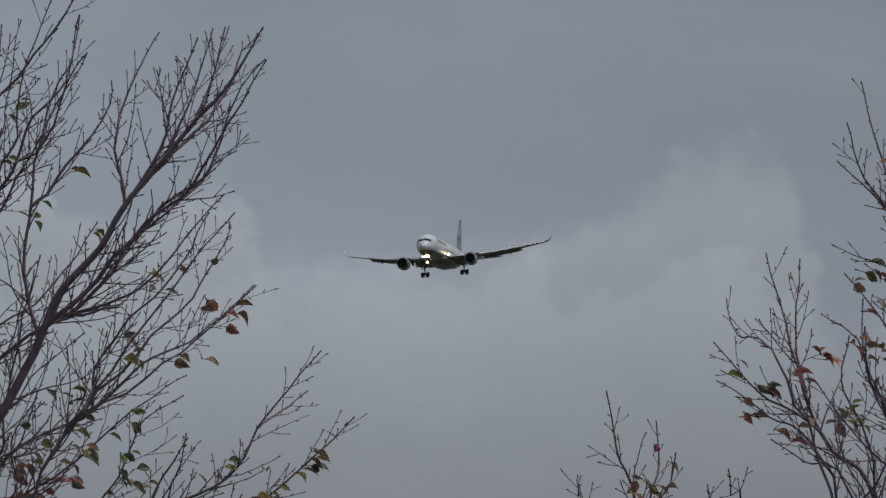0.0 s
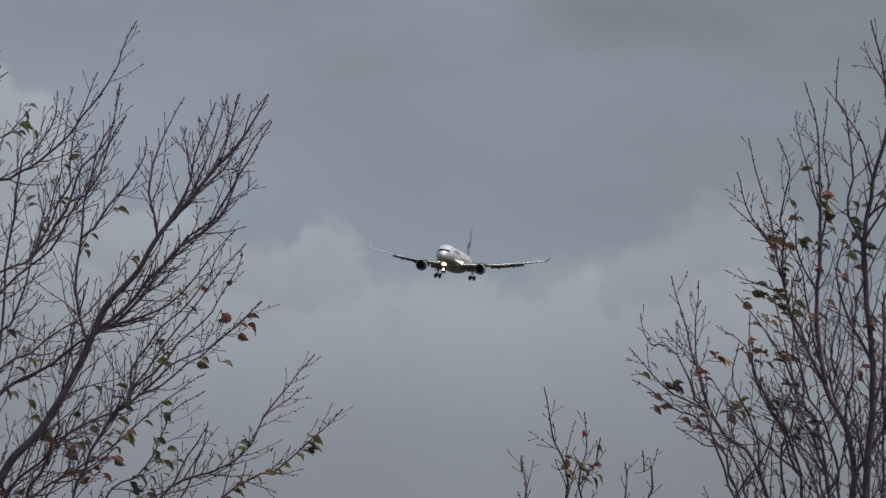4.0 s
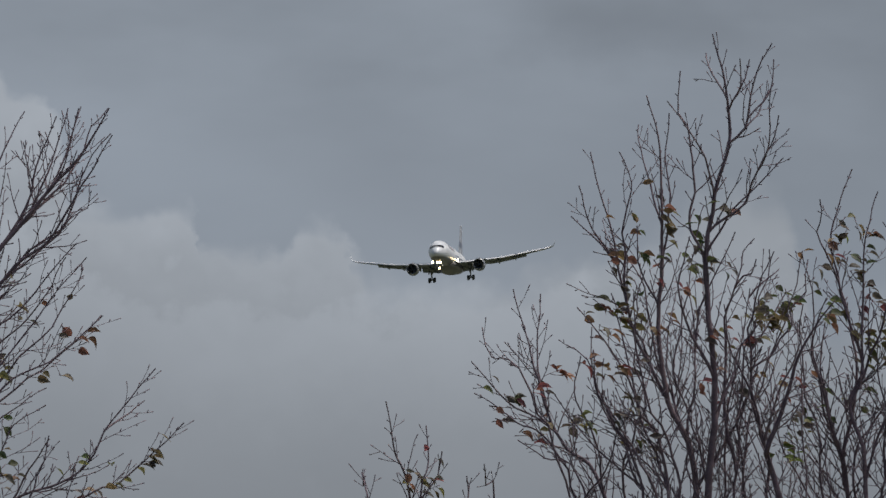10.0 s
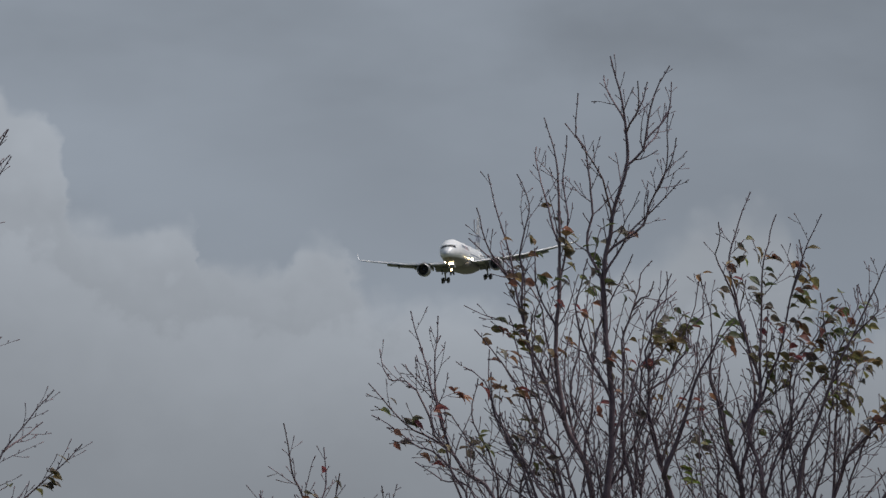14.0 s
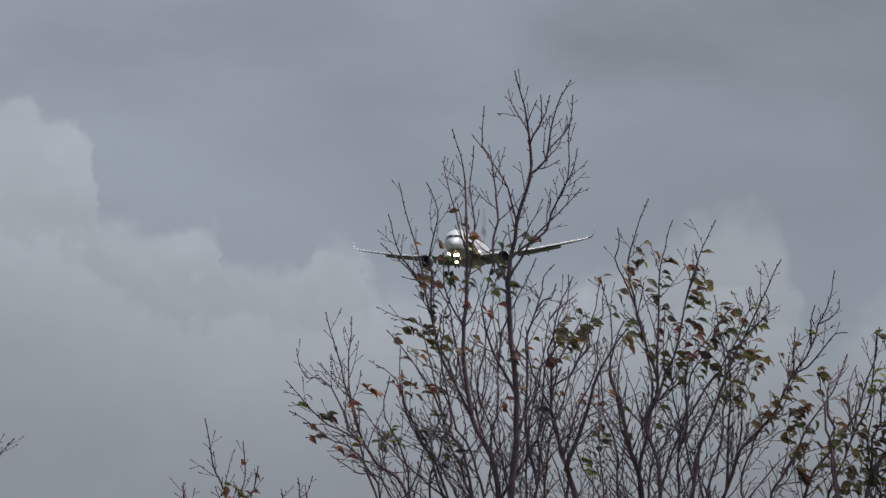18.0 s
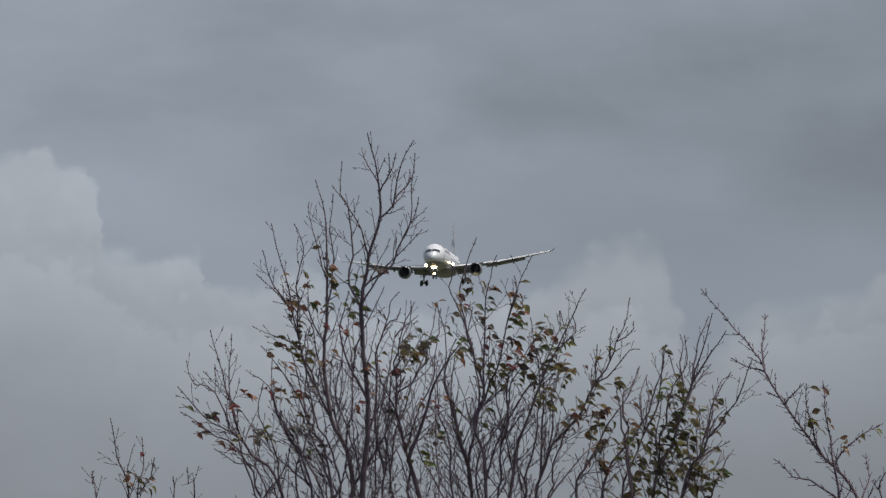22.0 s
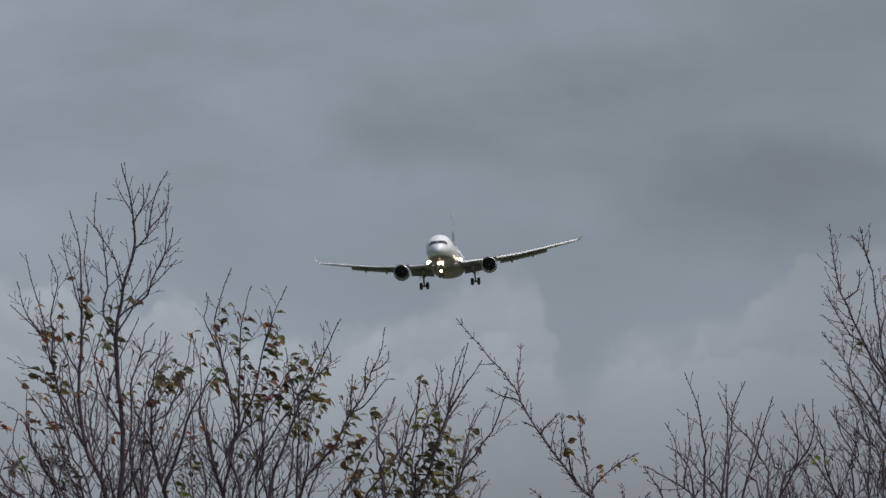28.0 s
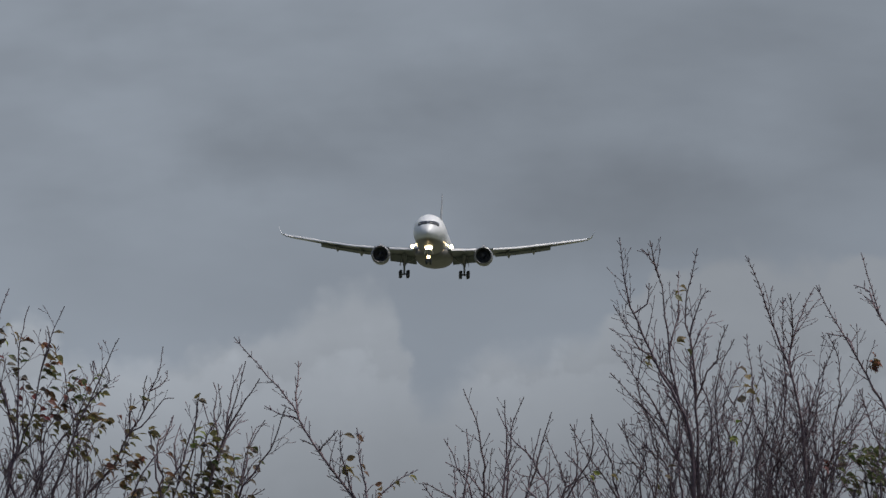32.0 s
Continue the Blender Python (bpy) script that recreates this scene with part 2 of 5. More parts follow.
    level = m.math("ADD", level, m.math("MULTIPLY", bank, m.math("SUBTRACT", m.math("MULTIPLY", tier, 0.017), m.math("MULTIPLY", hollow, 0.010))))
    # sunlit rims of the puffs
    rim = m.math("MULTIPLY", bank, m.math("MULTIPLY", m.smooth(depth, 0.05, 1.1, 1.0, 0.0), m.smooth(a, -2.5, 1.0, 1.0, 0.25)))
    level = m.math("ADD", level, m.math("MULTIPLY", rim, 0.014))
    # heavier patches in the upper layer
    for x, y, w, h, deep in ((3.0, 3.95, 3.2, 1.15, 0.04), (7.6, 5.4, 4.4, 1.2, 0.03), (12.0, 2.8, 4.6, 1.9, 0.045), (1.0, 7.2, 2.6, 0.9, 0.03), (-6.9, 0.95, 1.1, 0.5, 0.016)):
        dx = m.math("DIVIDE", m.math("SUBTRACT", m.math("ADD", a, m.math("MULTIPLY", curl, 2.2)), x), w)
        dy = m.math("DIVIDE", m.math("SUBTRACT", m.math("ADD", v, m.math("MULTIPLY", puff, 0.9)), y), h)
        far = m.math("SQRT", m.math("ADD", m.math("MULTIPLY", dx, dx), m.math("MULTIPLY", dy, dy)))
        level = m.math("SUBTRACT", level, m.smooth(far, 0.0, 1.25, deep, 0.0))
    level = m.math("MULTIPLY", level, m.smooth(v, -5.5, 0.2, 0.76, 1.03))
    level = m.math("MULTIPLY", level, m.smooth(a, -3.0, 13.0, 1.05, 0.94))
    level = m.math("MULTIPLY", level, m.math("ADD", 1.0, m.math("MULTIPLY", m.smooth(a, 7.5, 13.5), m.smooth(v, 1.5, 4.5, 0.0, -0.1))))
    tint = m.mix(bank, (0.868, 0.987, 1.152), (0.914, 0.998, 1.112))
    grey = m.node("ShaderNodeVectorMath", operation="SCALE")
    m.link(tint, grey.inputs[0]), m.link(level, grey.inputs["Scale"])
    e = m.node("ShaderNodeEmission")
    m.link(grey.outputs[0], e.inputs["Color"])
    m.link(e.outputs[0], m.out.inputs["Surface"])
    return m.mat


# ---- mesh helpers ----
def mesh_of(name, verts, faces, material, smooth=True):
    me = bpy.data.meshes.new(name)
    me.from_pydata(verts, [], faces)
    me.update()
    if smooth:
        me.shade_smooth()
    me.materials.append(material)
    return me


def part(name, bm, material, parent, label="", smooth=True):
    """Links a bmesh, or (verts, faces), as one mesh object under a thing or a part."""
    if isinstance(bm, tuple):
        me = mesh_of(name, bm[0], bm[1], material, smooth)
    else:
        me = bpy.data.meshes.new(name)
        bmesh.ops.recalc_face_normals(bm, faces=bm.faces)
        bm.to_mesh(me)
        bm.free()
        if smooth:
            me.shade_smooth()
            me.set_sharp_from_angle(angle=radians(45))
        me.materials.append(material)
    ob = new(name, me)
    ob.parent = parent
    return tagged(ob, label)


def loft(rings, caps=True):
    """A skin over rings that all have the same number of points."""
    bm = bmesh.new()
    rows = [[bm.verts.new(p) for p in ring] for ring in rings]
    n = len(rows[0])
    for r0, r1 in zip(rows, rows[1:]):
        for i in range(n):
            bm.faces.new((r0[i], r0[(i + 1) % n], r1[(i + 1) % n], r1[i]))
    if caps:
        bm.faces.new(rows[0][::-1])
        bm.faces.new(rows[-1])
    return bm


def rod(points, radii, sides=10):
    """A round bar along points."""
    rings = []
    for i, p in enumerate(points):
        p = Vector(p)
        way = (Vector(points[min(i + 1, len(points) - 1)]) - Vector(points[max(i - 1, 0)])).normalized()
        side = way.orthogonal().normalized()
        up = way.cross(side)
        rings.append([p + radii[i] * (math.cos(q) * side + math.sin(q) * up) for q in (2 * math.pi * k / sides for k in range(sides))])
    return loft(rings)


def turned(profile, centre, axis="Y", sides=28, caps=False):
    """A ring of profile points (along, radius) turned about an axis through centre."""
    rings = []
    for along, r in profile:
        ring = []
        for k in range(sides):
            q = 2 * math.pi * k / sides
            c, s = r * math.cos(q), r * math.sin(q)
            ring.append(Vector(centre) + (Vector((c, along, s)) if axis == "Y" else Vector((along, c, s))))
        rings.append(ring)
    return loft(rings, caps)


# ---- ground and sky ----
def ground():
    verts, faces, n = [(0, 0, 0)], [], 72
    rings = [6, 15, 30, 55, 90, 150, 260, 450, 800, 1500, 2800, 4800]
    for r in rings:
        for k in range(n):
            q = 2 * math.pi * k / n
            z = 0.12 * noise.noise((r * math.cos(q) * 0.05, r * math.sin(q) * 0.05, 3)) if 6 < r < 150 else 0.0
            verts.append((r * math.cos(q), r * math.sin(q), z - 0.06))
    for k in range(n):
        faces.append((0, 1 + k, 1 + (k + 1) % n))
    for i in range(len(rings) - 1):
        for k in range(n):
            a, b = 1 + i * n + k, 1 + i * n + (k + 1) % n
            faces.append((a, a + n, b + n, b))
    verts = [(x, y - 20, z) for x, y, z in verts]
    return tagged(new("ground", mesh_of("ground", verts, faces, GRASS)), "rough green field of mown grass", "ground", kind="structure")


def cloud_sheet():
    """A shell of cloud far behind everything, bent round the viewer."""
    R, verts, faces = 3770.0, [], []
    na, nb = 60, 24
    for j in range(nb + 1):
        e = radians(-2.6 + 26.6 * j / nb)
        for i in range(na + 1):
            a = radians(-36 + 72 * i / na)
            verts.append((R * math.sin(a) * math.cos(e), R * (math.cos(a) * math.cos(e) - 1), R * math.sin(e)))
    for j in range(nb):
        for i in range(na):
            k = j * (na + 1) + i
            faces.append((k, k + 1, k + na + 2, k + na + 1))
    ob = new("backdrop", mesh_of("backdrop", verts, faces, cloud_material()))
    return tagged(ob, "grey overcast sky with a pale cumulus bank", "clouds", kind="structure")


ground()
clouds = cloud_sheet()

# ---- airliner ----
NOSE = -24.6
HULL = ((0, 0.06, 0.06, -0.82), (0.25, 0.5, 0.48, -0.78), (0.8, 0.98, 0.95, -0.68), (1.6, 1.42, 1.42, -0.5), (2.6, 1.83, 1.88, -0.3),
        (3.8, 2.16, 2.28, -0.14), (5.4, 2.4, 2.56, -0.04), (7.5, 2.515, 2.7, 0), (20, 2.515, 2.7, 0), (34, 2.515, 2.7, 0), (39, 2.36, 2.5, 0.2),
        (44, 1.8, 1.95, 0.72), (49, 1.1, 1.25, 1.3), (53, 0.5, 0.62, 1.75), (54.6, 0.22, 0.3, 1.9))


def hull_at(d):
    for s0, s1 in zip(HULL, HULL[1:]):
        if d <= s1[0]:
            f = (d - s0[0]) / (s1[0] - s0[0])
            return [u + (w - u) * f for u, w in zip(s0, s1)]
    return list(HULL[-1])


def nose_y(x, z):
    """How far forward the hull's skin lies at (x, z)."""
    low, high = 0.0, 8.0
    for _ in range(40):
        d = (low + high) / 2
        _, hw, hh, c = hull_at(d)
        low, high = (d, high) if (x / hw) ** 2 + ((z - c) / hh) ** 2 > 1 else (low, d)
    return NOSE + high


def pane(x0, x1, low0, low1, top0, top1):
    """A windscreen pane that follows the nose, 3 cm thick."""
    n, verts, faces = 5, [], []
    for out in (-0.035, 0.03):
        for j in range(4):
            for i in range(n):
                f, g = i / (n - 1), j / 3
                x = x0 + (x1 - x0) * f
                b, t = low0 + (low1 - low0) * f, top0 + (top1 - top0) * f
                z = b + (t - b) * g
                verts.append((x, nose_y(x, z) + out, z))
    m = 4 * n
    for j in range(3):
        for i in range(n - 1):
            k = j * n + i
            faces += [(k, k + 1, k + n + 1, k + n), (m + k, m + k + n, m + k + n + 1, m + k + 1)]
    rim = [i for i in range(n)] + [j * n + n - 1 for j in range(1, 4)] + [3 * n + i for i in range(n - 2, -1, -1)] + [j * n for j in (2, 1)]
    for p, q in zip(rim, rim[1:] + rim[:1]):
        faces.append((p, p + m, q + m, q))
    return verts, faces


def foil(x, z, lead, chord, thick, up, twist=0.0, camber=0.03):
    """An aerofoil ring: lead is the leading edge's y, up the direction of its thickness."""
    ring, n = [], 9
    up = Vector(up).normalized()
    top = [(0.5 - 0.5 * math.cos(math.pi * i / n)) for i in range(n + 1)]
    for side, us in ((1, top), (-1, top[-2:0:-1])):
        for u in us:
            t = thick * 2.6 * (0.2969 * math.sqrt(u) - 0.126 * u - 0.3516 * u * u + 0.2843 * u ** 3 - 0.1036 * u ** 4)
            h = side * t * 1.9 + camber * chord * math.sin(math.pi * u)
            y, k = u * chord, h
            y, k = y * math.cos(twist) + k * math.sin(twist), k * math.cos(twist) - y * math.sin(twist)
            ring.append(Vector((x, lead + y, z)) + k * up)
    return ring


SPAN = ((0.0, -8.6, 12.4, -1.75, 0.72), (2.4, -7.0, 10.8, -1.55, 0.66), (5.4, -5.0, 8.5, -1.25, 0.52), (8.5, -2.95, 6.6, -0.92, 0.42),
        (13.0, -0.15, 5.1, -0.32, 0.32), (18.0, 2.85, 3.8, 0.68, 0.23), (21.5, 4.9, 2.9, 1.4, 0.17), (23.5, 6.05, 2.35, 1.82, 0.13))


def span_at(x):
    for s0, s1 in zip(SPAN, SPAN[1:]):
        if x <= s1[0]:
            f = (x - s0[0]) / (s1[0] - s0[0])
            return [u + (w - u) * f for u, w in zip(s0, s1)]
    return list(SPAN[-1])


def wing(plane, s):
    """One wing with its slats, flaps, fairings and winglet; s is +1 or -1."""
    w = part("wing", loft([foil(s * x, z, y, c, t, (0, 0, 1), radians(2)) for x, y, c, z, t in SPAN]), WING, plane, "grey wing with drooped flaps")
    for a, b in ((2.9, 6.7), (9.2, 13.98), (14.0, 18.68), (18.7, 23.4)):
        rings = []
        for f in (0, 0.25, 0.5, 0.75, 1):
            x = a + (b - a) * f
            _, y, c, z, t = span_at(x)
            rings.append(foil(s * x, z - 0.26, y - 0.5, 0.86 + 0.02 * c, 0.2, (0, 0, 1), radians(-19), 0.09))
        part("slat", loft(rings), SLAT, w, "light grey leading-edge slat")
    for a, b, size, tilt in ((2.8, 6.9, 2.1, 28), (9.3, 17.8, 1.25, 19)):
        rings = []
        for f in (0, 0.33, 0.66, 1):
            x = a + (b - a) * f
            _, y, c, z, t = span_at(x)
            rings.append(foil(s * x, z - 0.16 - 0.012 * c, y + c - 0.62 * size, size, 0.2, (0, 0, 1), radians(tilt), 0.05))
        part("flap", loft(rings), WING, w, "lowered trailing-edge flap")
    rings = []
    for x in (17.8, 19.5, 21.2, 22.8):
        _, y, c, z, t = span_at(x)
        rings.append(foil(s * x, z - 0.03, y + c - 0.75, 0.95, 0.09, (0, 0, 1), radians(6), 0.02))
    # paler than the wing: light on the outer wing, put into its colour
    part("aileron", loft(rings), PALE, w, "aileron painted pale for the light on the outer wing")
    for x, size in ((4.6, 1.2), (7.4, 1.15), (11.4, 1.0), (15.2, 0.85)):
        _, y, c, z, t = span_at(x)
        spine = [(s * x, y + c * 0.55 + 3.4 * size * f, z - 0.34 - 0.62 * size * f * f) for f in (0, 0.08, 0.25, 0.5, 0.75, 0.93, 1)]
        part("flap_fairing", rod(spine, [0.03 * size, 0.14 * size, 0.25 * size, 0.3 * size, 0.24 * size, 0.11 * size, 0.02], 12), WING, w)
    _, y, c, z, t = span_at(23.5)
    blade = [foil(s * 23.5, z, y, c, 0.13, (0, 0, 1)), foil(s * 23.85, z + 0.1, y + 0.35, c * 0.9, 0.1, (-0.35 * s, 0, 1)),
             foil(s * 24.12, z + 0.36, y + 0.85, c * 0.76, 0.06, (-0.9 * s, 0, 0.7)), foil(s * 24.3, z + 0.72, y + 1.4, c * 0.55, 0.04, (-1 * s, 0, 0.3)),
             foil(s * 24.48, z + 1.2, y + 2.0, c * 0.36, 0.03, (-1 * s, 0, 0.25)), foil(s * 24.62, z + 1.7, y + 2.5, c * 0.2, 0.02, (-1 * s, 0, 0.25))]
    part("winglet", loft(blade), PALE, w, "upswept pale grey winglet")
    return w


def engine(plane, s):
    x, z, front = s * 7.92, -2.53, -8.3
    centre = (x, front, z)
    cowl = [(0.55, 1.10), (0.3, 1.13), (0.08, 1.19), (0.0, 1.25), (0.05, 1.31), (0.25, 1.38), (0.8, 1.45), (1.6, 1.47), (2.6, 1.42), (3.5, 1.28), (4.1, 1.14), (4.05, 1.08), (3.0, 1.12)]
    e = part("engine", turned(cowl[4:], centre), COWL, plane, "round grey engine nacelle")
    part("inlet_lip", turned(cowl[:6], centre), LIP, e, "bare metal inlet lip")
    part("inlet_duct", turned([(0.5, 1.11), (0.9, 1.12), (1.35, 1.12), (1.4, 0.2)], centre), DARK, e)
    part("spinner", turned([(0.75, 0.02), (0.82, 0.11), (0.95, 0.22), (1.15, 0.32), (1.3, 0.36)], centre, sides=18, caps=True), DARK, e)
    blades = bmesh.new()
    for k in range(22):
        q, w = 2 * math.pi * k / 22, 2 * math.pi / 22
        vs = [blades.verts.new(Vector(centre) + Vector((r * math.cos(q + d), y, r * math.sin(q + d)))) for r, d, y in
              ((0.33, 0, 1.12), (1.09, 0.1, 1.05), (1.09, 0.1 + w * 0.72, 1.28), (0.33, w * 0.8, 1.3))]
        back = [blades.verts.new(v.co + Vector((0, 0.03, 0))) for v in vs]
        blades.faces.new(vs), blades.faces.new(back[::-1])
        for i in range(4):
            blades.faces.new((vs[i], back[i], back[(i + 1) % 4], vs[(i + 1) % 4]))
    part("fan", blades, DARK, e, "dark ring of fan blades", smooth=False)
    part("core_nozzle", turned([(3.2, 0.95), (4.2, 0.86), (5.1, 0.66), (5.15, 0.6), (4.4, 0.62), (5.7, 0.12)], centre, sides=20), DARK, e)
    rings = [[(x + u * w, front + y, zz) for u, zz in ((-1, lo), (1, lo), (1, hi), (-1, hi))] for y, w, lo, hi in
             ((1.2, 0.08, -1.25, -1.0), (2.2, 0.2, -1.3, -0.72), (4.5, 0.24, -1.6, -0.8), (6.6, 0.2, -1.7, -0.85), (8.6, 0.06, -1.3, -0.95))]
    part("pylon", loft(rings), COWL, e, smooth=False)


def wheel(parent, x, y, z, r, w):
    t = part("wheel", turned([(-w * 0.35, r * 0.55), (-w * 0.5, r * 0.72), (-w * 0.5, r * 0.88), (-w * 0.3, r), (w * 0.3, r), (w * 0.5, r * 0.88), (w * 0.5, r * 0.72), (w * 0.35, r * 0.55)],
                             (x, y, z), "X", 20, True), RUBBER, parent, "black rubber wheel")
    for k in (-1, 1):
        part("rim", turned([(k * w * 0.36, r * 0.54), (k * w * 0.40, r * 0.3), (k * w * 0.46, r * 0.12)], (x, y, z), "X", 14, True), DARK, t)


def main_gear(plane, s):
    x = s * 4.65
    g = part("main_gear", rod([(x, 1.9, -1.5), (x, 2.3, -3.2), (x, 2.32, -3.25), (x, 2.5, -4.5)], [0.24, 0.24, 0.16, 0.16], 12), STEEL, plane, "four-wheel main landing gear leg")
    part("bogie_beam", rod([(x, 1.62, -4.63), (x, 3.4, -4.33)], [0.15, 0.15], 10), STEEL, g)
    part("side_brace", rod([(x - s * 1.9, 2.2, -1.7), (x - s * 0.1, 2.35, -3.0)], [0.10, 0.09], 8), STEEL, g)
    part("drag_brace", rod([(x, -0.3, -1.6), (x, 2.2, -3.1)], [0.09, 0.08], 8), STEEL, g)
    door = bmesh.new()
    bmesh.ops.create_cube(door, size=1, matrix=Matrix.LocRotScale((x + s * 0.52, 2.2, -2.35), Euler((0, radians(s * -10), 0)), (0.06, 1.5, 1.7)))
    bmesh.ops.bevel(door, geom=door.edges[:], offset=0.02, segments=1, affect="EDGES")
    part("gear_door", door, FAIR, g, smooth=False)
    for y, z in ((1.78, -4.60), (3.2, -4.36)):
        part("axle", rod([(x - 0.62, y, z), (x + 0.62, y, z)], [0.08, 0.08], 8), STEEL, g)
        for k in (-1, 1):
            wheel(g, x + k * 0.58, y, z, 0.60, 0.46)


def nose_gear(plane):
    g = part("nose_gear", rod([(0, -19.2, -2.2), (0, -19.3, -3.6), (0, -19.35, -4.75)], [0.14, 0.14, 0.10], 10), STEEL, plane, "twin-wheel nose landing gear")
    part("axle", rod([(-0.4, -19.35, -4.75), (0.4, -19.35, -4.75)], [0.07, 0.07], 8), STEEL, g)
    part("drag_brace", rod([(0, -17.4, -2.5), (0, -19.2, -3.7)], [0.07, 0.07], 8), STEEL, g)
    for k in (-1, 1):
        wheel(g, k * 0.32, -19.35, -4.75, 0.47, 0.3)
        door = bmesh.new()
        bmesh.ops.create_cube(door, size=1, matrix=Matrix.LocRotScale((k * 0.55, -18.6, -3.05), Euler((0, radians(k * -12), 0)), (0.05, 1.9, 0.85)))
        part("gear_door", door, WHITE, g, smooth=False)
    for k in (-1, 1):
        lamp(g, (k * 0.27, -19.75, -2.62), 0.34, LAMP, "glaring white landing light")
    lamp(g, (0, -19.75, -4.05), 0.29, LAMP_SOFT, "small bright taxi light")


def lamp(parent, at, r, material, label):
    housing = part("landing_light", turned([(0.02, r * 0.9), (0.0, r), (0.12, r * 1.02), (0.3, r * 0.7), (0.42, r * 0.2)], at, sides=18, caps=False), STEEL, parent, label)
    part("lens", turned([(-0.02, r * 0.25), (0.0, r * 0.7), (0.03, r * 0.9)], at, sides=18, caps=True), material, housing)


def airliner():
    plane = new("airliner")
    tagged(plane, "white twin-engine airliner on approach, gear and flaps down, lights on", "airplane")
    rings = []
    ds = [0, 0.1, 0.25, 0.5, 0.8, 1.2, 1.6, 2.1, 2.6, 3.2, 3.8, 4.6, 5.4, 6.4, 7.5, 12, 20, 28, 34, 36.5, 39, 41.5, 44, 46.5, 49, 51, 53, 54.6]
    for d in ds:
        _, hw, hh, c = hull_at(d)
        rings.append([(hw * math.cos(q), NOSE + d, c + hh * math.sin(q)) for q in (2 * math.pi * k / 40 for k in range(40))])
    hull = part("fuselage", loft(rings), HULL_PAINT, plane, "white painted fuselage, belly shade painted in as grey")
    for s in (-1, 1):
        for x0, x1, l0, l1, t0, t1 in ((0.03, 0.715, 0.64, 0.60, 1.17, 1.18), (0.722, 1.25, 0.59, 0.49, 1.18, 1.09), (1.257, 1.62, 0.48, 0.32, 1.08, 0.86)):
            part("windscreen_pane", pane(s * x0, s * x1, l0, l1, t0, t1), GLASS, hull, "dark cockpit windscreen pane")
        # livery bars along the side, and the door outlines
        for d0, d1, z0, z1, paint in ((7.2, 9.4, 0.75, 1.5, NAVY), (9.9, 12.1, 0.75, 1.5, NAVY), (12.6, 14.6, 0.75, 1.5, CRIMSON), (15.1, 17.4, 0.75, 1.5, NAVY), (18, 34, -0.05, 0.12, NAVY)):
            verts, faces = [], []
            for i in range(5):
                d = d0 + (d1 - d0) * i / 4
                _, hw, hh, c = hull_at(d)
                for j in range(3):
                    z = z0 + (z1 - z0) * j / 2
                    verts.append((s * (hw * math.sqrt(max(0, 1 - ((z - c) / hh) ** 2)) + 0.012), NOSE + d, z))
            for i in range(4):
                for j in range(2):
                    k = i * 3 + j
                    faces.append((k, k + 1, k + 4, k + 3) if s < 0 else (k, k + 3, k + 4, k + 1))
            part("livery_bar", (verts, faces), paint, hull, "painted bar of lettering")
    belly = [[(w * math.cos(q), y, c + h * math.sin(q)) for q in (2 * math.pi * k / 28 for k in range(28))] for y, w, h, c in
             ((-10.5, 0.4, 0.3, -2.3), (-9.0, 1.9, 0.95, -2.15), (-6.0, 2.75, 1.35, -2.0), (0, 2.95, 1.55, -1.95), (4.5, 2.8, 1.45, -1.95), (7.5, 1.9, 0.95, -2.05), (9.5, 0.4, 0.3, -2.3))]
    part("belly_fairing", loft(belly), FAIR, plane, "grey wing-root belly fairing")
    for s in (-1, 1):
        wing(plane, s)
        engine(plane, s)
        main_gear(plane, s)
        lamp(plane, (s * 2.98, -7.85, -1.22), 0.32, LAMP, "bright wing-root landing light")
        lamp(plane, (s * 2.42, -8.4, -1.05), 0.16, LAMP_SOFT, "small wing-root turn-off light")
        tail = [foil(s * x, z, y, c, t, (0, 0, 1)) for x, y, c, z, t in ((0.4, 20.6, 5.6, 0.7, 0.3), (4.5, 23.7, 3.7, 1.0, 0.2), (9.3, 27.2, 1.8, 1.4, 0.09))]
        part("tailplane", loft(tail), WING, plane, "grey horizontal tailplane")
    fin = [foil(0, z, y, c, t, (1, 0, 0), camber=0.0) for z, y, c, t in ((1.8, 17.6, 8.6, 0.42), (2.6, 18.9, 7.6, 0.36), (6.5, 22.3, 5.3, 0.26), (10.6, 25.9, 3.0, 0.15))]
    f = part("tail_fin", loft(fin), FIN, plane, "slate grey tail fin")
    stripe = [foil(0, z, y, c, t, (1, 0, 0), camber=0.0) for z, y, c, t in ((5.0, 20.95, 6.24, 0.345), (6.4, 22.17, 5.42, 0.30))]
    part("fin_band", loft(stripe), NAVY, f, "slate blue band across the fin")
    nose_gear(plane)
    for z in (2.75,):
        part("antenna", loft([foil(0, z - 0.1, -13.0, 0.5, 0.03, (1, 0, 0)), foil(0, z + 0.45, -12.8, 0.25, 0.02, (1, 0, 0))]), WHITE, plane)
    return plane


plane = airliner()

# ---- trees ----
rng = np.random.default_rng(7)


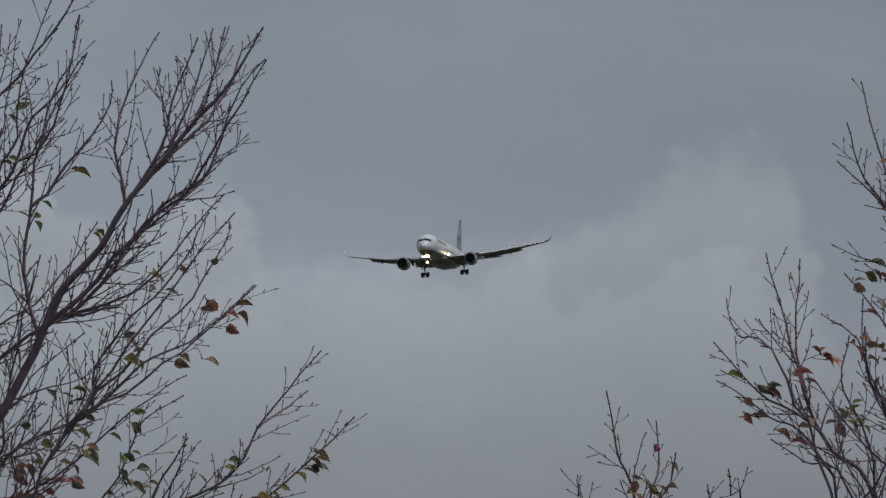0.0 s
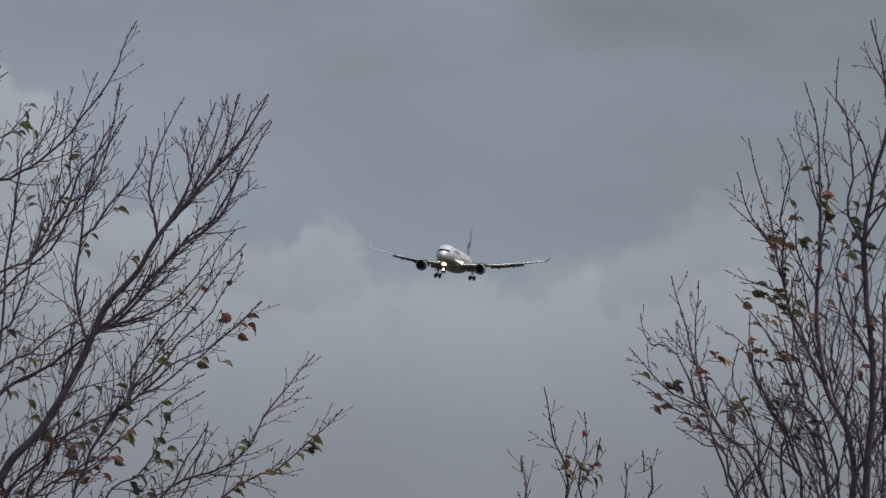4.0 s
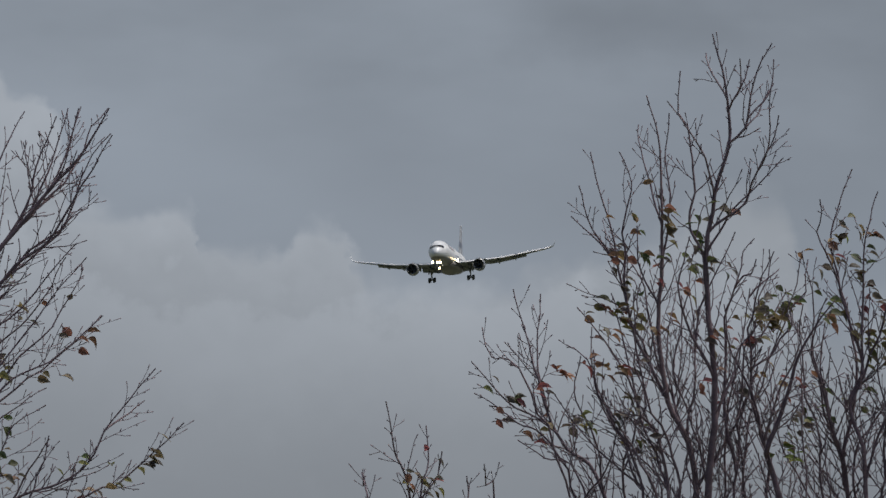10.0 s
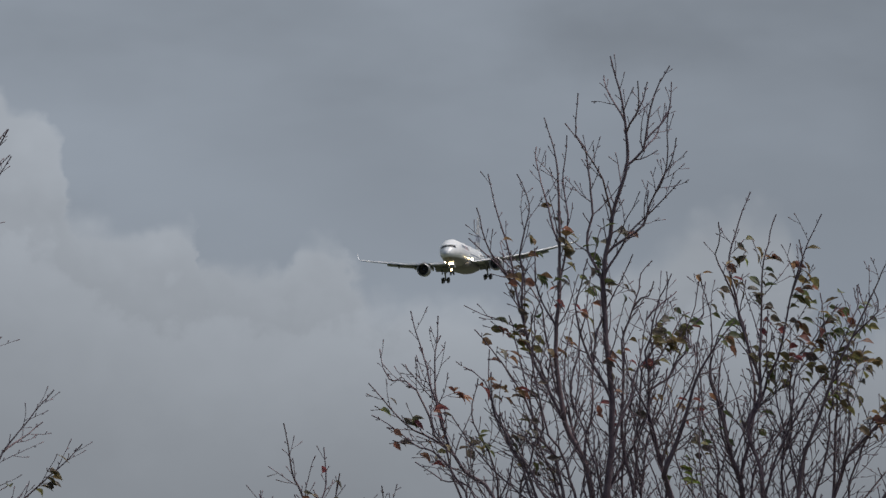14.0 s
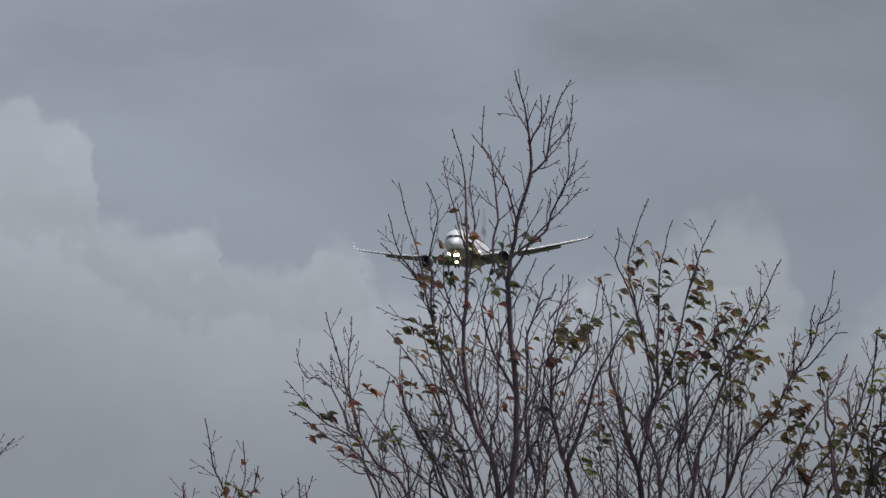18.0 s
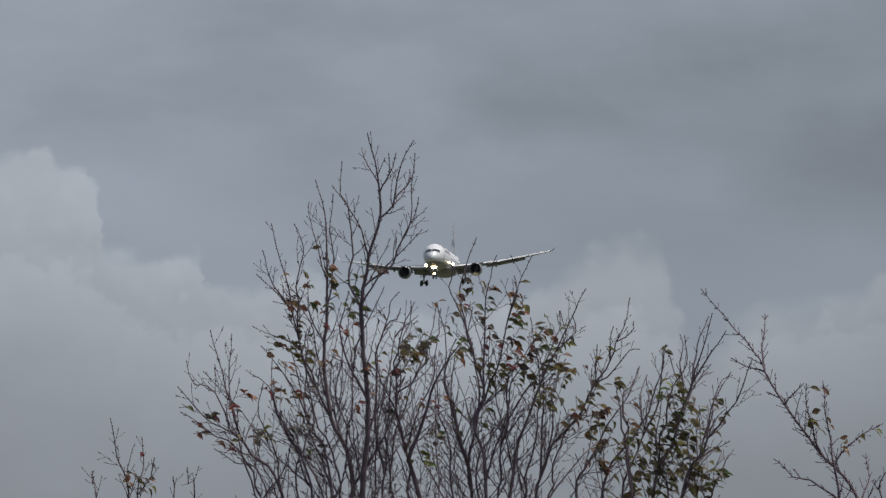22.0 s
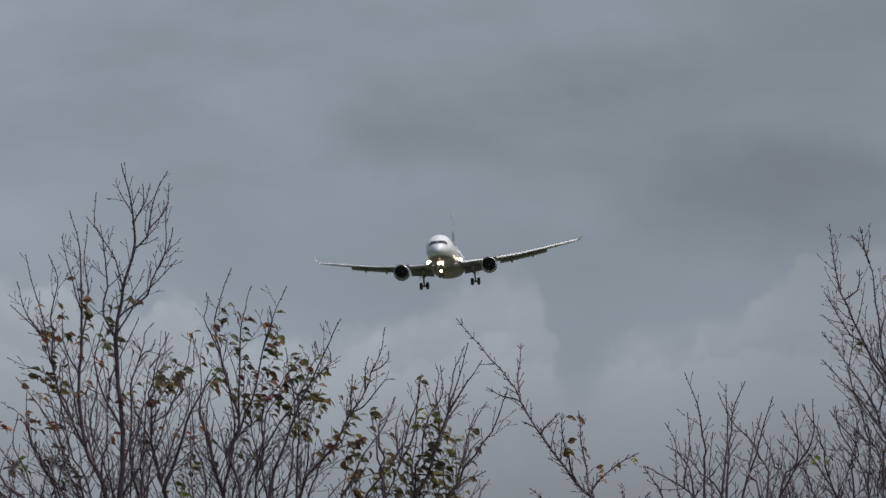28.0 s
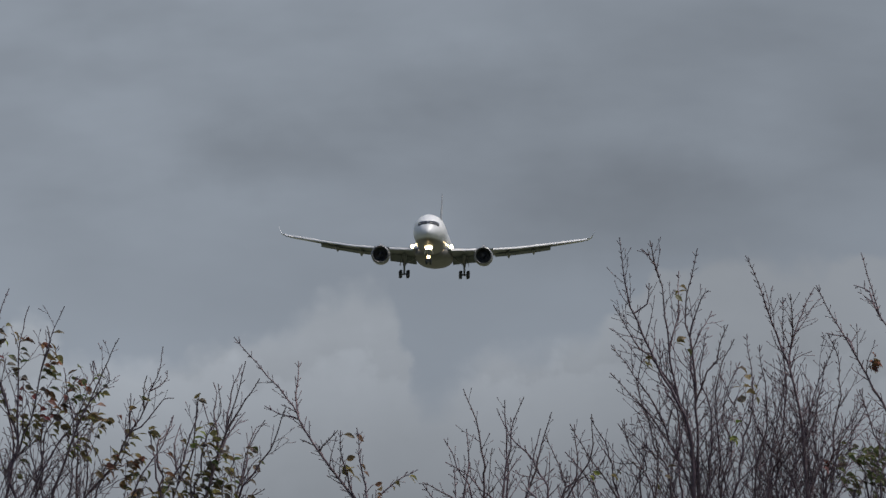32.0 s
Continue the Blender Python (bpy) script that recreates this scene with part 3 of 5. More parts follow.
class Tubes:
    """Collects many thin tapered bars in one mesh."""

    def __init__(self):
        self.verts, self.faces, self.count = [], [], 0

    def add(self, path, radii, sides):
        path, n = np.asarray(path), len(path)
        way = np.gradient(path, axis=0)
        way /= np.linalg.norm(way, axis=1)[:, None] + 1e-9
        ref = np.array((0.31, 0.9, 0.2))
        u = np.cross(way, ref)
        u /= np.linalg.norm(u, axis=1)[:, None] + 1e-9
        w = np.cross(way, u)
        q = np.arange(sides) * 2 * np.pi / sides
        ring = path[:, None] + np.asarray(radii)[:, None, None] * (np.cos(q)[None, :, None] * u[:, None] + np.sin(q)[None, :, None] * w[:, None])
        self.verts.append(ring.reshape(-1, 3))
        i, k = np.meshgrid(np.arange(n - 1), np.arange(sides), indexing="ij")
        a, b = i * sides + k, i * sides + (k + 1) % sides
        self.faces.append((np.stack([a, b, b + sides, a + sides], -1).reshape(-1, 4) + self.count))
        self.count += n * sides

    def mesh(self, name, material):
        v, f = np.concatenate(self.verts), np.concatenate(self.faces)
        me = bpy.data.meshes.new(name)
        me.vertices.add(len(v)), me.loops.add(f.size), me.polygons.add(len(f))
        me.vertices.foreach_set("co", v.astype(np.float32).ravel())
        me.loops.foreach_set("vertex_index", f.astype(np.int32).ravel())
        me.polygons.foreach_set("loop_start", np.arange(0, f.size, 4, dtype=np.int32))
        me.update(calc_edges=True)
        me.shade_smooth()
        me.materials.append(material)
        return me


def spline(points, step, before=None):
    """Catmull-Rom through points, resampled to about even steps."""
    p = np.asarray(points, float)
    p = np.vstack([2 * p[0] - p[1] if before is None else before, p, 2 * p[-1] - p[-2]])
    out = []
    for i in range(1, len(p) - 2):
        n = max(2, int(np.linalg.norm(p[i + 1] - p[i]) / step))
        for t in np.arange(n) / n:
            out.append(0.5 * (2 * p[i] + (p[i + 1] - p[i - 1]) * t + (2 * p[i - 1] - 5 * p[i] + 4 * p[i + 1] - p[i + 2]) * t * t
                              + (3 * p[i] - p[i - 1] - 3 * p[i + 1] + p[i + 2]) * t ** 3))
    out.append(p[-2])
    return np.array(out)


def wander(n, size, every=3):
    """Smooth random offsets, zero at the start."""
    k = rng.normal(0, size, (n // every + 3, 3))
    x = np.arange(n) / every
    i = x.astype(int)
    f = (x - i)[:, None]
    w = k[i] * (1 - f) + k[i + 1] * f
    return w - w[0]


class Tree:
    def __init__(self, x, y, label, full, gap, group="trees"):
        self.full, self.gap = full, gap
        self.base = np.array((x, y, 0.0))
        self.root = tagged(new("tree"), label, "tree", group)
        self.root.location = (x, y, 0)
        self.nodes = []
        self.perches = []
        t = Tubes()
        path = spline([(0, 0, -0.15), (0.02, 0, 0.3), (-0.02, 0.03, 0.75), (0.0, 0.0, 1.1)], 0.1)
        t.add(path, np.interp(np.linspace(0, 1, len(path)), (0, 0.15, 1), (0.16, 0.115, 0.085)), 12)
        trunk = new("trunk", t.mesh("trunk", BARK))
        trunk.parent = self.root


def tree(x, y, label, full=1.0, gap=1.0):
    return Tree(x, y, label, full, gap)


def twig(tubes, start, way, length, r, rise, perches, sub):
    """A thin shoot that bends upwards, with buds and short side twigs."""
    n = max(3, int(length / 0.036))
    step = length / n
    p, path = start.copy(), [start.copy()]
    way = way / np.linalg.norm(way)
    for i in range(n):
        way = way + np.array((0, 0, rise * step)) + rng.normal(0, 0.085, 3)
        way /= np.linalg.norm(way)
        p = p + way * step
        path.append(p.copy())
    path = np.array(path)
    radii = np.linspace(r, 0.0021, n + 1)
    radii[-1] = 0.0042
    tubes.add(np.vstack([path, path[-1] + way * 0.006]), np.append(radii, 0.0008), 3 if r < 0.004 else 4)
    perches.extend(path[1:])
    if sub and length > 0.12:
        side = rng.choice((-1, 1))
        s = rng.uniform(0.04, 0.07)
        while s < length * 0.94:
            i = min(n - 1, int(s / step))
            d = path[i + 1] - path[i]
            d /= np.linalg.norm(d)
            out = np.array((d[2] * side, rng.normal(0, 0.55), -d[0] * side))
            ang = rng.uniform(0.4, 0.9)
            if rng.random() < 0.55:
                size = rng.uniform(0.01, 0.026)
                tip = path[i] + (d * math.cos(ang) + out * math.sin(ang)) * size
                tubes.add(np.array([path[i], tip, tip + d * 0.006]), np.array([0.0024, 0.004, 0.001]), 3)
            else:
                twig(tubes, path[i], d * math.cos(ang) + out * math.sin(ang), (0.06 + 0.38 * length * rng.random()) * (1.15 - 0.6 * s / length), min(0.003, r * 0.8), 1.7, perches, sub - 1)
            side = -side
            s += rng.uniform(0.055, 0.115)


def limb(t, r, *points):
    """A limb through points (x, z) of the tree's upright plane, with its shoots. It springs from the nearest limb, or from the trunk."""
    x0, z0 = points[0]
    start, before = None, None
    if t.nodes:
        near = np.concatenate(t.nodes)
        d = np.hypot(near[:, 0] - x0, near[:, 2] - z0)
        if d.min() < 0.06 and z0 > 3.0:
            start = near[d.argmin()]
            bend = np.concatenate([np.gradient(q, axis=0) for q in t.nodes])[d.argmin()]
    pts = [np.array((x, 0.0, z)) for x, z in points]
    if start is None:
        lean = rng.uniform(-0.35, 0.35)
        b = t.base + np.array((rng.uniform(-0.06, 0.06), rng.uniform(-0.06, 0.06), rng.uniform(0.8, 1.05)))
        mid = np.array((b[0] + (x0 - b[0]) * 0.42, t.base[1] + lean * 0.6, b[2] + (z0 - b[2]) * 0.5))
        for p in pts:
            p[1] = t.base[1] + lean
        drift = rng.uniform(-0.3, 0.3)
        lower = [b, mid]
    else:
        for p in pts:
            p[1] = start[1]
        pts[0] = start.copy()
        before = start - bend / np.linalg.norm(bend) * 0.9 * np.hypot(points[1][0] - x0, points[1][1] - z0)
        drift = rng.uniform(-0.35, 0.35)
        lower = []
    for i, p in enumerate(pts):
        p[1] += drift * i / (len(pts) - 1)
        if i or start is None:
            k = 1 + (p[1] - t.base[1]) / 72
            p[0], p[2] = 2.0 + (p[0] - 2.0) * k, 1.6 + (p[2] - 1.6) * k
    path = spline(lower + pts, 0.06, before)
    n = len(path)
    length = np.append(0, np.cumsum(np.linalg.norm(np.diff(path, axis=0), axis=1)))
    begin = length[np.argmin(np.linalg.norm(path - pts[0], axis=1))]
    path = path + wander(n, 0.011 if r < 0.016 else 0.005, 2) * np.minimum(1, np.minimum(length / 0.3, (length[-1] - length) / 0.2))[:, None]
    path[-1] = pts[-1]
    f = np.clip((length - begin) / (length[-1] - begin), 0, 1)
    r *= 0.8
    radii = 0.0028 + (r - 0.0028) * (1 - f) ** (0.72 if r > 0.022 else 0.9)
    low = np.clip((begin - length) / max(begin, 0.1), 0, 1)
    radii = radii * (1 + low * 0.8)
    tubes = Tubes()
    base = t.base
    radii[-1] = 0.0042
    tubes.add(path - base, radii, 7 if r > 0.012 else 5)
    ob = new("limb", tubes.mesh("limb", BARK))
    ob.parent = t.root
    t.nodes.append(path)
    t.perches.extend(path[f > 0.1])
    # shoots
    shoots = Tubes()
    perches = []
    side, s = rng.choice((-1, 1)), max(begin + 0.05, 0)
    if lower:
        s = begin - 0.4
    total = length[-1] - begin
    while s < length[-1] - 0.03:
        i = min(n - 2, int(np.searchsorted(length, s)))
        g = max(0.0, (s - begin) / total)
        d = path[i + 1] - path[max(i - 1, 0)]
        d /= np.linalg.norm(d)
        out = np.array((d[2] * side, rng.normal(0, 0.7), -d[0] * side))
        out /= np.linalg.norm(out)
        ang = rng.uniform(0.32, 0.88)
        way = d * math.cos(ang) + out * math.sin(ang)
        if length[-1] - s < 0.15 * t.full or rng.random() < (0.5 if t.gap < 0.9 else 0.10) + 0.5 * g * g:
            size = rng.uniform(0.008, 0.06 if t.gap < 0.9 else 0.026)
            tip = path[i] + way * size
            shoots.add(np.array([path[i], tip, tip + d * 0.006]) - base, np.array([0.0024, 0.0036, 0.001]), 3)
        else:
            size = t.full * (0.08 + 0.72 * rng.random() ** 1.5) * (1.08 - g) ** 0.8 * min(1.0, total / 1.2) + 0.03
            twig(shoots, path[i] - base, way, size, min(0.0048, radii[i] * 0.55), 1.5, perches, 2)
        side = -side
        s += rng.uniform(0.03, 0.07) * t.gap
    if shoots.count:
        sprigs = new("twig_spray", shoots.mesh("twig_spray", TWIG))
        sprigs.parent = ob
        tagged(sprigs, "spray of fine budded twigs", kind="stuff")
        if perches:
            t.perches.extend(np.array(perches) + base)


def thicket(t, count, *tops):
    """Slender upright stems that fill a crown below a line of tops (x, z)."""
    xs, zs = [p[0] for p in tops], [p[1] for p in tops]
    for k in range(count):
        x = xs[0] + (xs[-1] - xs[0]) * (k + rng.uniform(0.1, 0.9)) / count
        z = np.interp(x, xs, zs) * 1.0
        z -= (z - 3.3) * rng.uniform(0.0, 0.55)
        b = x + rng.uniform(-0.75, 0.75) + 0.18 * (t.base[0] - x)
        rows = [(b + (x - b) * f ** 1.3 + rng.normal(0, 0.045) * (f < 1), 3.15 + (z - 3.15) * f) for f in (0, 0.28, 0.52, 0.77, 1)]
        limb(t, rng.uniform(0.007, 0.012), *rows)


def leaf_mesh(kind, seed):
    """A pointed, folded leaf about 8 cm long with a stalk, curled towards its tip; it hangs along -z."""
    r = random.Random(seed)
    verts, faces = [], []
    curl, fold, wide, size = r.uniform(0.3, 1.3), r.uniform(0.2, 0.75), r.uniform(0.5, 0.78), 0.074
    rows = ((0.0, 0.04), (0.1, 0.42), (0.24, 0.84), (0.42, 1.0), (0.6, 0.9), (0.77, 0.6), (0.9, 0.28), (1.0, 0.02))
    bow = r.uniform(-0.008, 0.008)
    for u, w in rows:
        q = curl * u
        for k in (-1, -0.5, 0, 0.5, 1):
            rag = r.uniform(0.8, 1.12) if abs(k) == 1 else 1.0
            x = k * w * wide * 0.5 * math.cos(fold * abs(k)) * size * rag + bow * math.sin(math.pi * u)
            y = -(1 - math.cos(q)) / curl * size + abs(k) * w * fold * wide * 0.5 * size + r.uniform(-0.0012, 0.0012)
            verts.append((x, y, -0.014 - math.sin(q) / curl * size + r.uniform(-0.0015, 0.0015) * abs(k)))
    for i in range(len(rows) - 1):
        for k in range(4):
            a = i * 5 + k
            faces.append((a, a + 1, a + 6, a + 5))
    n = len(verts)
    verts += [(-0.0012, 0, 0.0), (0.0012, 0, 0.0), (0.0012, 0, -0.016), (-0.0012, 0, -0.016), (0, 0.002, 0.0), (0, 0.002, -0.016)]
    faces += [(n, n + 1, n + 2, n + 3), (n + 1, n + 4, n + 5, n + 2), (n + 4, n, n + 3, n + 5)]
    return mesh_of("leaf", verts, faces, LEAF[kind])


LEAVES = {kind: [leaf_mesh(kind, 31 * i + j) for j in range(8)] for i, kind in enumerate(LEAF)}


BLADES = []


def leaves(t, x, z, count, kind, spread=0.06):
    """Leaves that hang from the twigs nearest to (x, z)."""
    perch = np.asarray(t.perches)
    for _ in range(2 * count):
        px, pz = x + rng.normal(0, spread), z + 0.03 + rng.normal(0, spread)
        d = np.hypot(perch[:, 0] - px, perch[:, 2] - pz)
        best = np.argsort(d)[:4]
        at = perch[rng.choice(best)]
        tone = "dull" if rng.random() < 0.3 else kind
        ob = new("leaf", LEAVES[tone][rng.integers(8)])
        ob.parent = t.root
        ob.location = at - t.base
        # the wind lays the blade over to +x, drooping at the tip
        lay = Matrix.Rotation(rng.normal(0, 0.45), 4, "Z") @ Matrix.Rotation(-rng.normal(1.4, 0.35), 4, "Y") @ Matrix.Rotation(-1.57 + rng.normal(0, 0.7), 4, "Z")
        ob.rotation_euler = lay.to_euler()
        BLADES.append(ob)
        k = rng.uniform(0.8, 1.35)
        ob.scale = (k, k, k)


left_tree = tree(-4.50, 0.0, "nearly bare autumn tree, slanting purple-brown limbs, few green leaves", 0.7, 1.15)
limb(left_tree, 0.037, (-4.27, 3.48), (-4.24, 3.55), (-4.10, 3.77), (-3.88, 4.02), (-3.63, 4.47), (-3.52, 4.72), (-3.32, 4.96), (-3.20, 5.16), (-2.88, 5.54), (-2.67, 5.79), (-2.50, 6.05))
limb(left_tree, 0.0175, (-3.56, 4.54), (-3.41, 4.69), (-3.09, 5.05), (-2.88, 5.21), (-2.70, 5.50), (-2.48, 5.88))
limb(left_tree, 0.0140, (-3.60, 4.48), (-3.69, 4.73), (-3.70, 4.98), (-3.66, 5.22), (-3.60, 5.57), (-3.48, 5.89), (-3.43, 6.12))
limb(left_tree, 0.0140, (-3.93, 3.71), (-3.37, 4.13), (-2.95, 4.41), (-2.54, 4.76))
limb(left_tree, 0.0158, (-4.28, 3.99), (-3.86, 4.38), (-3.58, 4.59), (-3.12, 4.77), (-2.88, 5.05), (-2.70, 5.21))
limb(left_tree, 0.0091, (-3.04, 5.36), (-2.81, 5.65), (-2.69, 6.05))
limb(left_tree, 0.0140, (-4.36, 5.19), (-3.94, 5.61), (-3.59, 6.00), (-3.33, 6.51))
limb(left_tree, 0.0123, (-4.32, 4.69), (-3.97, 5.05), (-3.76, 5.43), (-3.71, 5.72), (-3.57, 6.19))
limb(left_tree, 0.0123, (-4.29, 4.62), (-3.87, 5.08), (-3.62, 5.54), (-3.39, 5.93))
limb(left_tree, 0.0112, (-4.29, 4.31), (-4.08, 4.62), (-3.94, 5.08), (-3.83, 5.43), (-3.76, 5.75))
limb(left_tree, 0.0126, (-3.22, 3.49), (-2.73, 3.75), (-2.45, 4.13), (-2.21, 4.43))
limb(left_tree, 0.0112, (-2.87, 3.47), (-2.45, 3.71), (-2.17, 3.92), (-2.03, 4.09))
limb(left_tree, 0.0112, (-3.58, 3.82), (-3.23, 4.34), (-2.88, 4.80), (-2.64, 5.12))
limb(left_tree, 0.0119, (-4.07, 3.46), (-3.54, 3.82), (-3.12, 4.17), (-2.89, 4.31))
limb(left_tree, 0.0126, (-4.14, 3.49), (-3.86, 3.81), (-3.76, 4.34), (-3.62, 4.91))
limb(left_tree, 0.0119, (-4.36, 4.13), (-3.93, 4.48), (-3.58, 4.73), (-3.34, 5.08))
limb(left_tree, 0.0084, (-3.05, 3.49), (-2.93, 3.78), (-2.87, 4.01))
limb(left_tree, 0.0091, (-4.36, 5.54), (-4.12, 5.80), (-3.99, 5.96))
limb(left_tree, 0.0084, (-4.40, 6.00), (-4.28, 6.10), (-4.13, 6.19))
limb(left_tree, 0.0091, (-3.51, 3.46), (-3.26, 3.68), (-3.05, 4.06), (-2.89, 4.20))
limb(left_tree, 0.0091, (-4.18, 3.46), (-3.97, 3.92), (-3.69, 4.31), (-3.41, 4.52))
limb(left_tree, 0.0091, (-3.13, 4.94), (-2.95, 5.15), (-2.74, 5.36), (-2.63, 5.43))
limb(left_tree, 0.0091, (-4.08, 5.43), (-3.94, 5.68), (-3.84, 5.93), (-3.82, 6.07))
limb(left_tree, 0.0126, (-3.18, 5.19), (-3.07, 5.35), (-3.00, 5.50), (-2.96, 5.68), (-2.90, 5.84), (-2.83, 6.00))
limb(left_tree, 0.0115, (-3.13, 5.22), (-3.00, 5.38), (-2.93, 5.54), (-2.86, 5.70), (-2.81, 5.86), (-2.76, 6.05))
limb(left_tree, 0.0126, (-3.07, 5.26), (-2.95, 5.42), (-2.85, 5.57), (-2.78, 5.75), (-2.74, 5.91), (-2.68, 6.06))
limb(left_tree, 0.0115, (-2.95, 5.42), (-2.86, 5.50), (-2.76, 5.65), (-2.67, 5.77), (-2.60, 5.93), (-2.51, 6.05))
limb(left_tree, 0.0149, (-3.53, 4.55), (-3.37, 4.69), (-3.14, 4.99), (-2.95, 5.19), (-2.84, 5.28), (-2.76, 5.36), (-2.70, 5.50), (-2.67, 5.63), (-2.60, 5.77), (-2.49, 5.89))
limb(left_tree, 0.0115, (-3.21, 5.15), (-3.24, 5.36), (-3.24, 5.54), (-3.23, 5.65), (-3.15, 5.79), (-3.09, 5.93), (-3.03, 6.03))
limb(left_tree, 0.0126, (-3.73, 5.13), (-3.58, 5.22), (-3.50, 5.38), (-3.37, 5.54), (-3.27, 5.68), (-3.27, 5.79))
limb(left_tree, 0.0138, (-3.99, 5.05), (-3.83, 5.22), (-3.76, 5.40), (-3.71, 5.54), (-3.59, 5.68), (-3.50, 5.80), (-3.45, 5.96), (-3.43, 6.12))
limb(left_tree, 0.0103, (-3.76, 5.38), (-3.64, 5.42), (-3.57, 5.57), (-3.50, 5.72), (-3.39, 5.91))
limb(left_tree, 0.0126, (-3.65, 3.85), (-3.40, 4.13), (-3.23, 4.31), (-3.05, 4.48), (-2.91, 4.62), (-2.82, 4.75), (-2.74, 4.87), (-2.68, 4.99), (-2.67, 5.08))
limb(left_tree, 0.0103, (-3.40, 4.13), (-3.35, 4.34), (-3.26, 4.48), (-3.19, 4.59), (-3.07, 4.69), (-2.95, 4.84), (-2.84, 5.01), (-2.77, 5.12))
limb(left_tree, 0.0115, (-3.47, 4.05), (-3.26, 4.17), (-3.09, 4.34), (-2.93, 4.45), (-2.81, 4.52), (-2.70, 4.59), (-2.61, 4.68), (-2.55, 4.76))
limb(left_tree, 0.0103, (-3.56, 4.53), (-3.39, 4.61), (-3.19, 4.69), (-3.07, 4.82))
limb(left_tree, 0.0092, (-2.52, 4.06), (-2.42, 4.13), (-2.28, 4.23))
limb(left_tree, 0.0092, (-3.07, 3.61), (-3.01, 3.78), (-2.93, 3.89), (-2.87, 3.99))
thicket(left_tree, 3, (-4.43, 4.76), (-3.93, 4.41), (-3.40, 4.06), (-3.12, 3.78), (-2.80, 3.57))
leaves(left_tree, -3.94, 5.35, 1, "green")
leaves(left_tree, -3.87, 5.30, 2, "lime")
leaves(left_tree, -3.76, 5.56, 2, "green")
leaves(left_tree, -3.55, 5.12, 2, "green")
leaves(left_tree, -3.46, 5.23, 1, "olive")
leaves(left_tree, -3.78, 5.09, 1, "green")
leaves(left_tree, -4.08, 4.59, 1, "olive")
leaves(left_tree, -4.07, 4.34, 2, "olive")
leaves(left_tree, -3.51, 4.13, 4, "green")
leaves(left_tree, -3.74, 4.01, 1, "green")
leaves(left_tree, -3.40, 3.92, 4, "green")
leaves(left_tree, -3.16, 3.96, 2, "green")
leaves(left_tree, -3.33, 3.60, 6, "green")
leaves(left_tree, -3.23, 3.73, 4, "green")
leaves(left_tree, -3.75, 3.73, 4, "red")
leaves(left_tree, -3.59, 3.66, 4, "red")
leaves(left_tree, -4.16, 3.55, 2, "red")
leaves(left_tree, -3.99, 5.95, 1, "green", 0.02)
leaves(left_tree, -4.08, 5.84, 1, "green", 0.02)
leaves(left_tree, -4.05, 5.78, 1, "green", 0.02)
leaves(left_tree, -4.15, 5.75, 1, "green", 0.02)
leaves(left_tree, -2.89, 4.33, 2, "olive", 0.02)
leaves(left_tree, -3.02, 4.66, 1, "olive")
leaves(left_tree, -2.77, 4.74, 1, "olive")
leaves(left_tree, -2.86, 4.71, 1, "brown")
leaves(left_tree, -3.11, 4.85, 2, "olive")
leaves(left_tree, -2.68, 4.60, 2, "brown", 0.03)
leaves(left_tree, -3.19, 4.34, 2, "olive")
leaves(left_tree, -2.82, 3.78, 2, "green")
leaves(left_tree, -3.05, 3.73, 2, "brown")
leaves(left_tree, -2.68, 3.62, 2, "brown")
leaves(left_tree, -2.52, 3.69, 2, "olive")
leaves(left_tree, -2.24, 3.88, 4, "olive")
leaves(left_tree, -2.29, 3.79, 1, "olive")
leaves(left_tree, -2.73, 3.54, 2, "olive")
leaves(left_tree, -3.23, 4.48, 1, "olive")
leaves(left_tree, -3.65, 3.85, 4, "olive")
leaves(left_tree, -4.00, 4.13, 2, "olive")
leaves(left_tree, -3.93, 3.89, 4, "brown")
leaves(left_tree, -3.30, 3.82, 2, "brown")

low_tree = tree(-0.58, 0.0, "low bare treetop with a few brown leaves", 0.6, 1.2)
limb(low_tree, 0.0105, (-0.64, 3.60), (-0.73, 3.95), (-0.78, 4.22))
limb(low_tree, 0.0084, (-0.57, 3.60), (-0.53, 3.84), (-0.53, 4.07))
limb(low_tree, 0.0077, (-0.53, 3.60), (-0.46, 3.74), (-0.43, 3.91))
limb(low_tree, 0.0077, (-0.91, 3.60), (-0.92, 3.70), (-0.93, 3.78))
limb(low_tree, 0.0084, (-0.11, 3.60), (-0.15, 3.70), (-0.17, 3.83))
limb(low_tree, 0.0070, (-0.27, 3.60), (-0.27, 3.67), (-0.28, 3.76))
leaves(low_tree, -0.65, 3.72, 2, "brown", 0.03)
leaves(low_tree, -0.62, 3.69, 2, "olive", 0.03)
leaves(low_tree, -0.48, 3.71, 2, "red", 0.03)
leaves(low_tree, -0.51, 3.84, 1, "red", 0.02)
leaves(low_tree, -0.53, 3.67, 2, "olive")

tall_tree = tree(1.18, 0.0, "tall bare autumn tree with thin forked limbs and few red leaves", 0.7, 1.35)
limb(tall_tree, 0.0290, (1.23, 3.66), (1.26, 4.12), (1.25, 4.54), (1.21, 5.06), (1.27, 5.49), (1.35, 5.81), (1.34, 6.15), (1.25, 6.50))
limb(tall_tree, 0.0112, (1.35, 5.81), (1.45, 5.91), (1.51, 6.19), (1.62, 6.44))
limb(tall_tree, 0.0119, (1.23, 5.24), (1.44, 5.45), (1.60, 5.80), (1.66, 5.99))
limb(tall_tree, 0.0105, (1.21, 5.10), (1.37, 5.38), (1.53, 5.56), (1.69, 5.73))
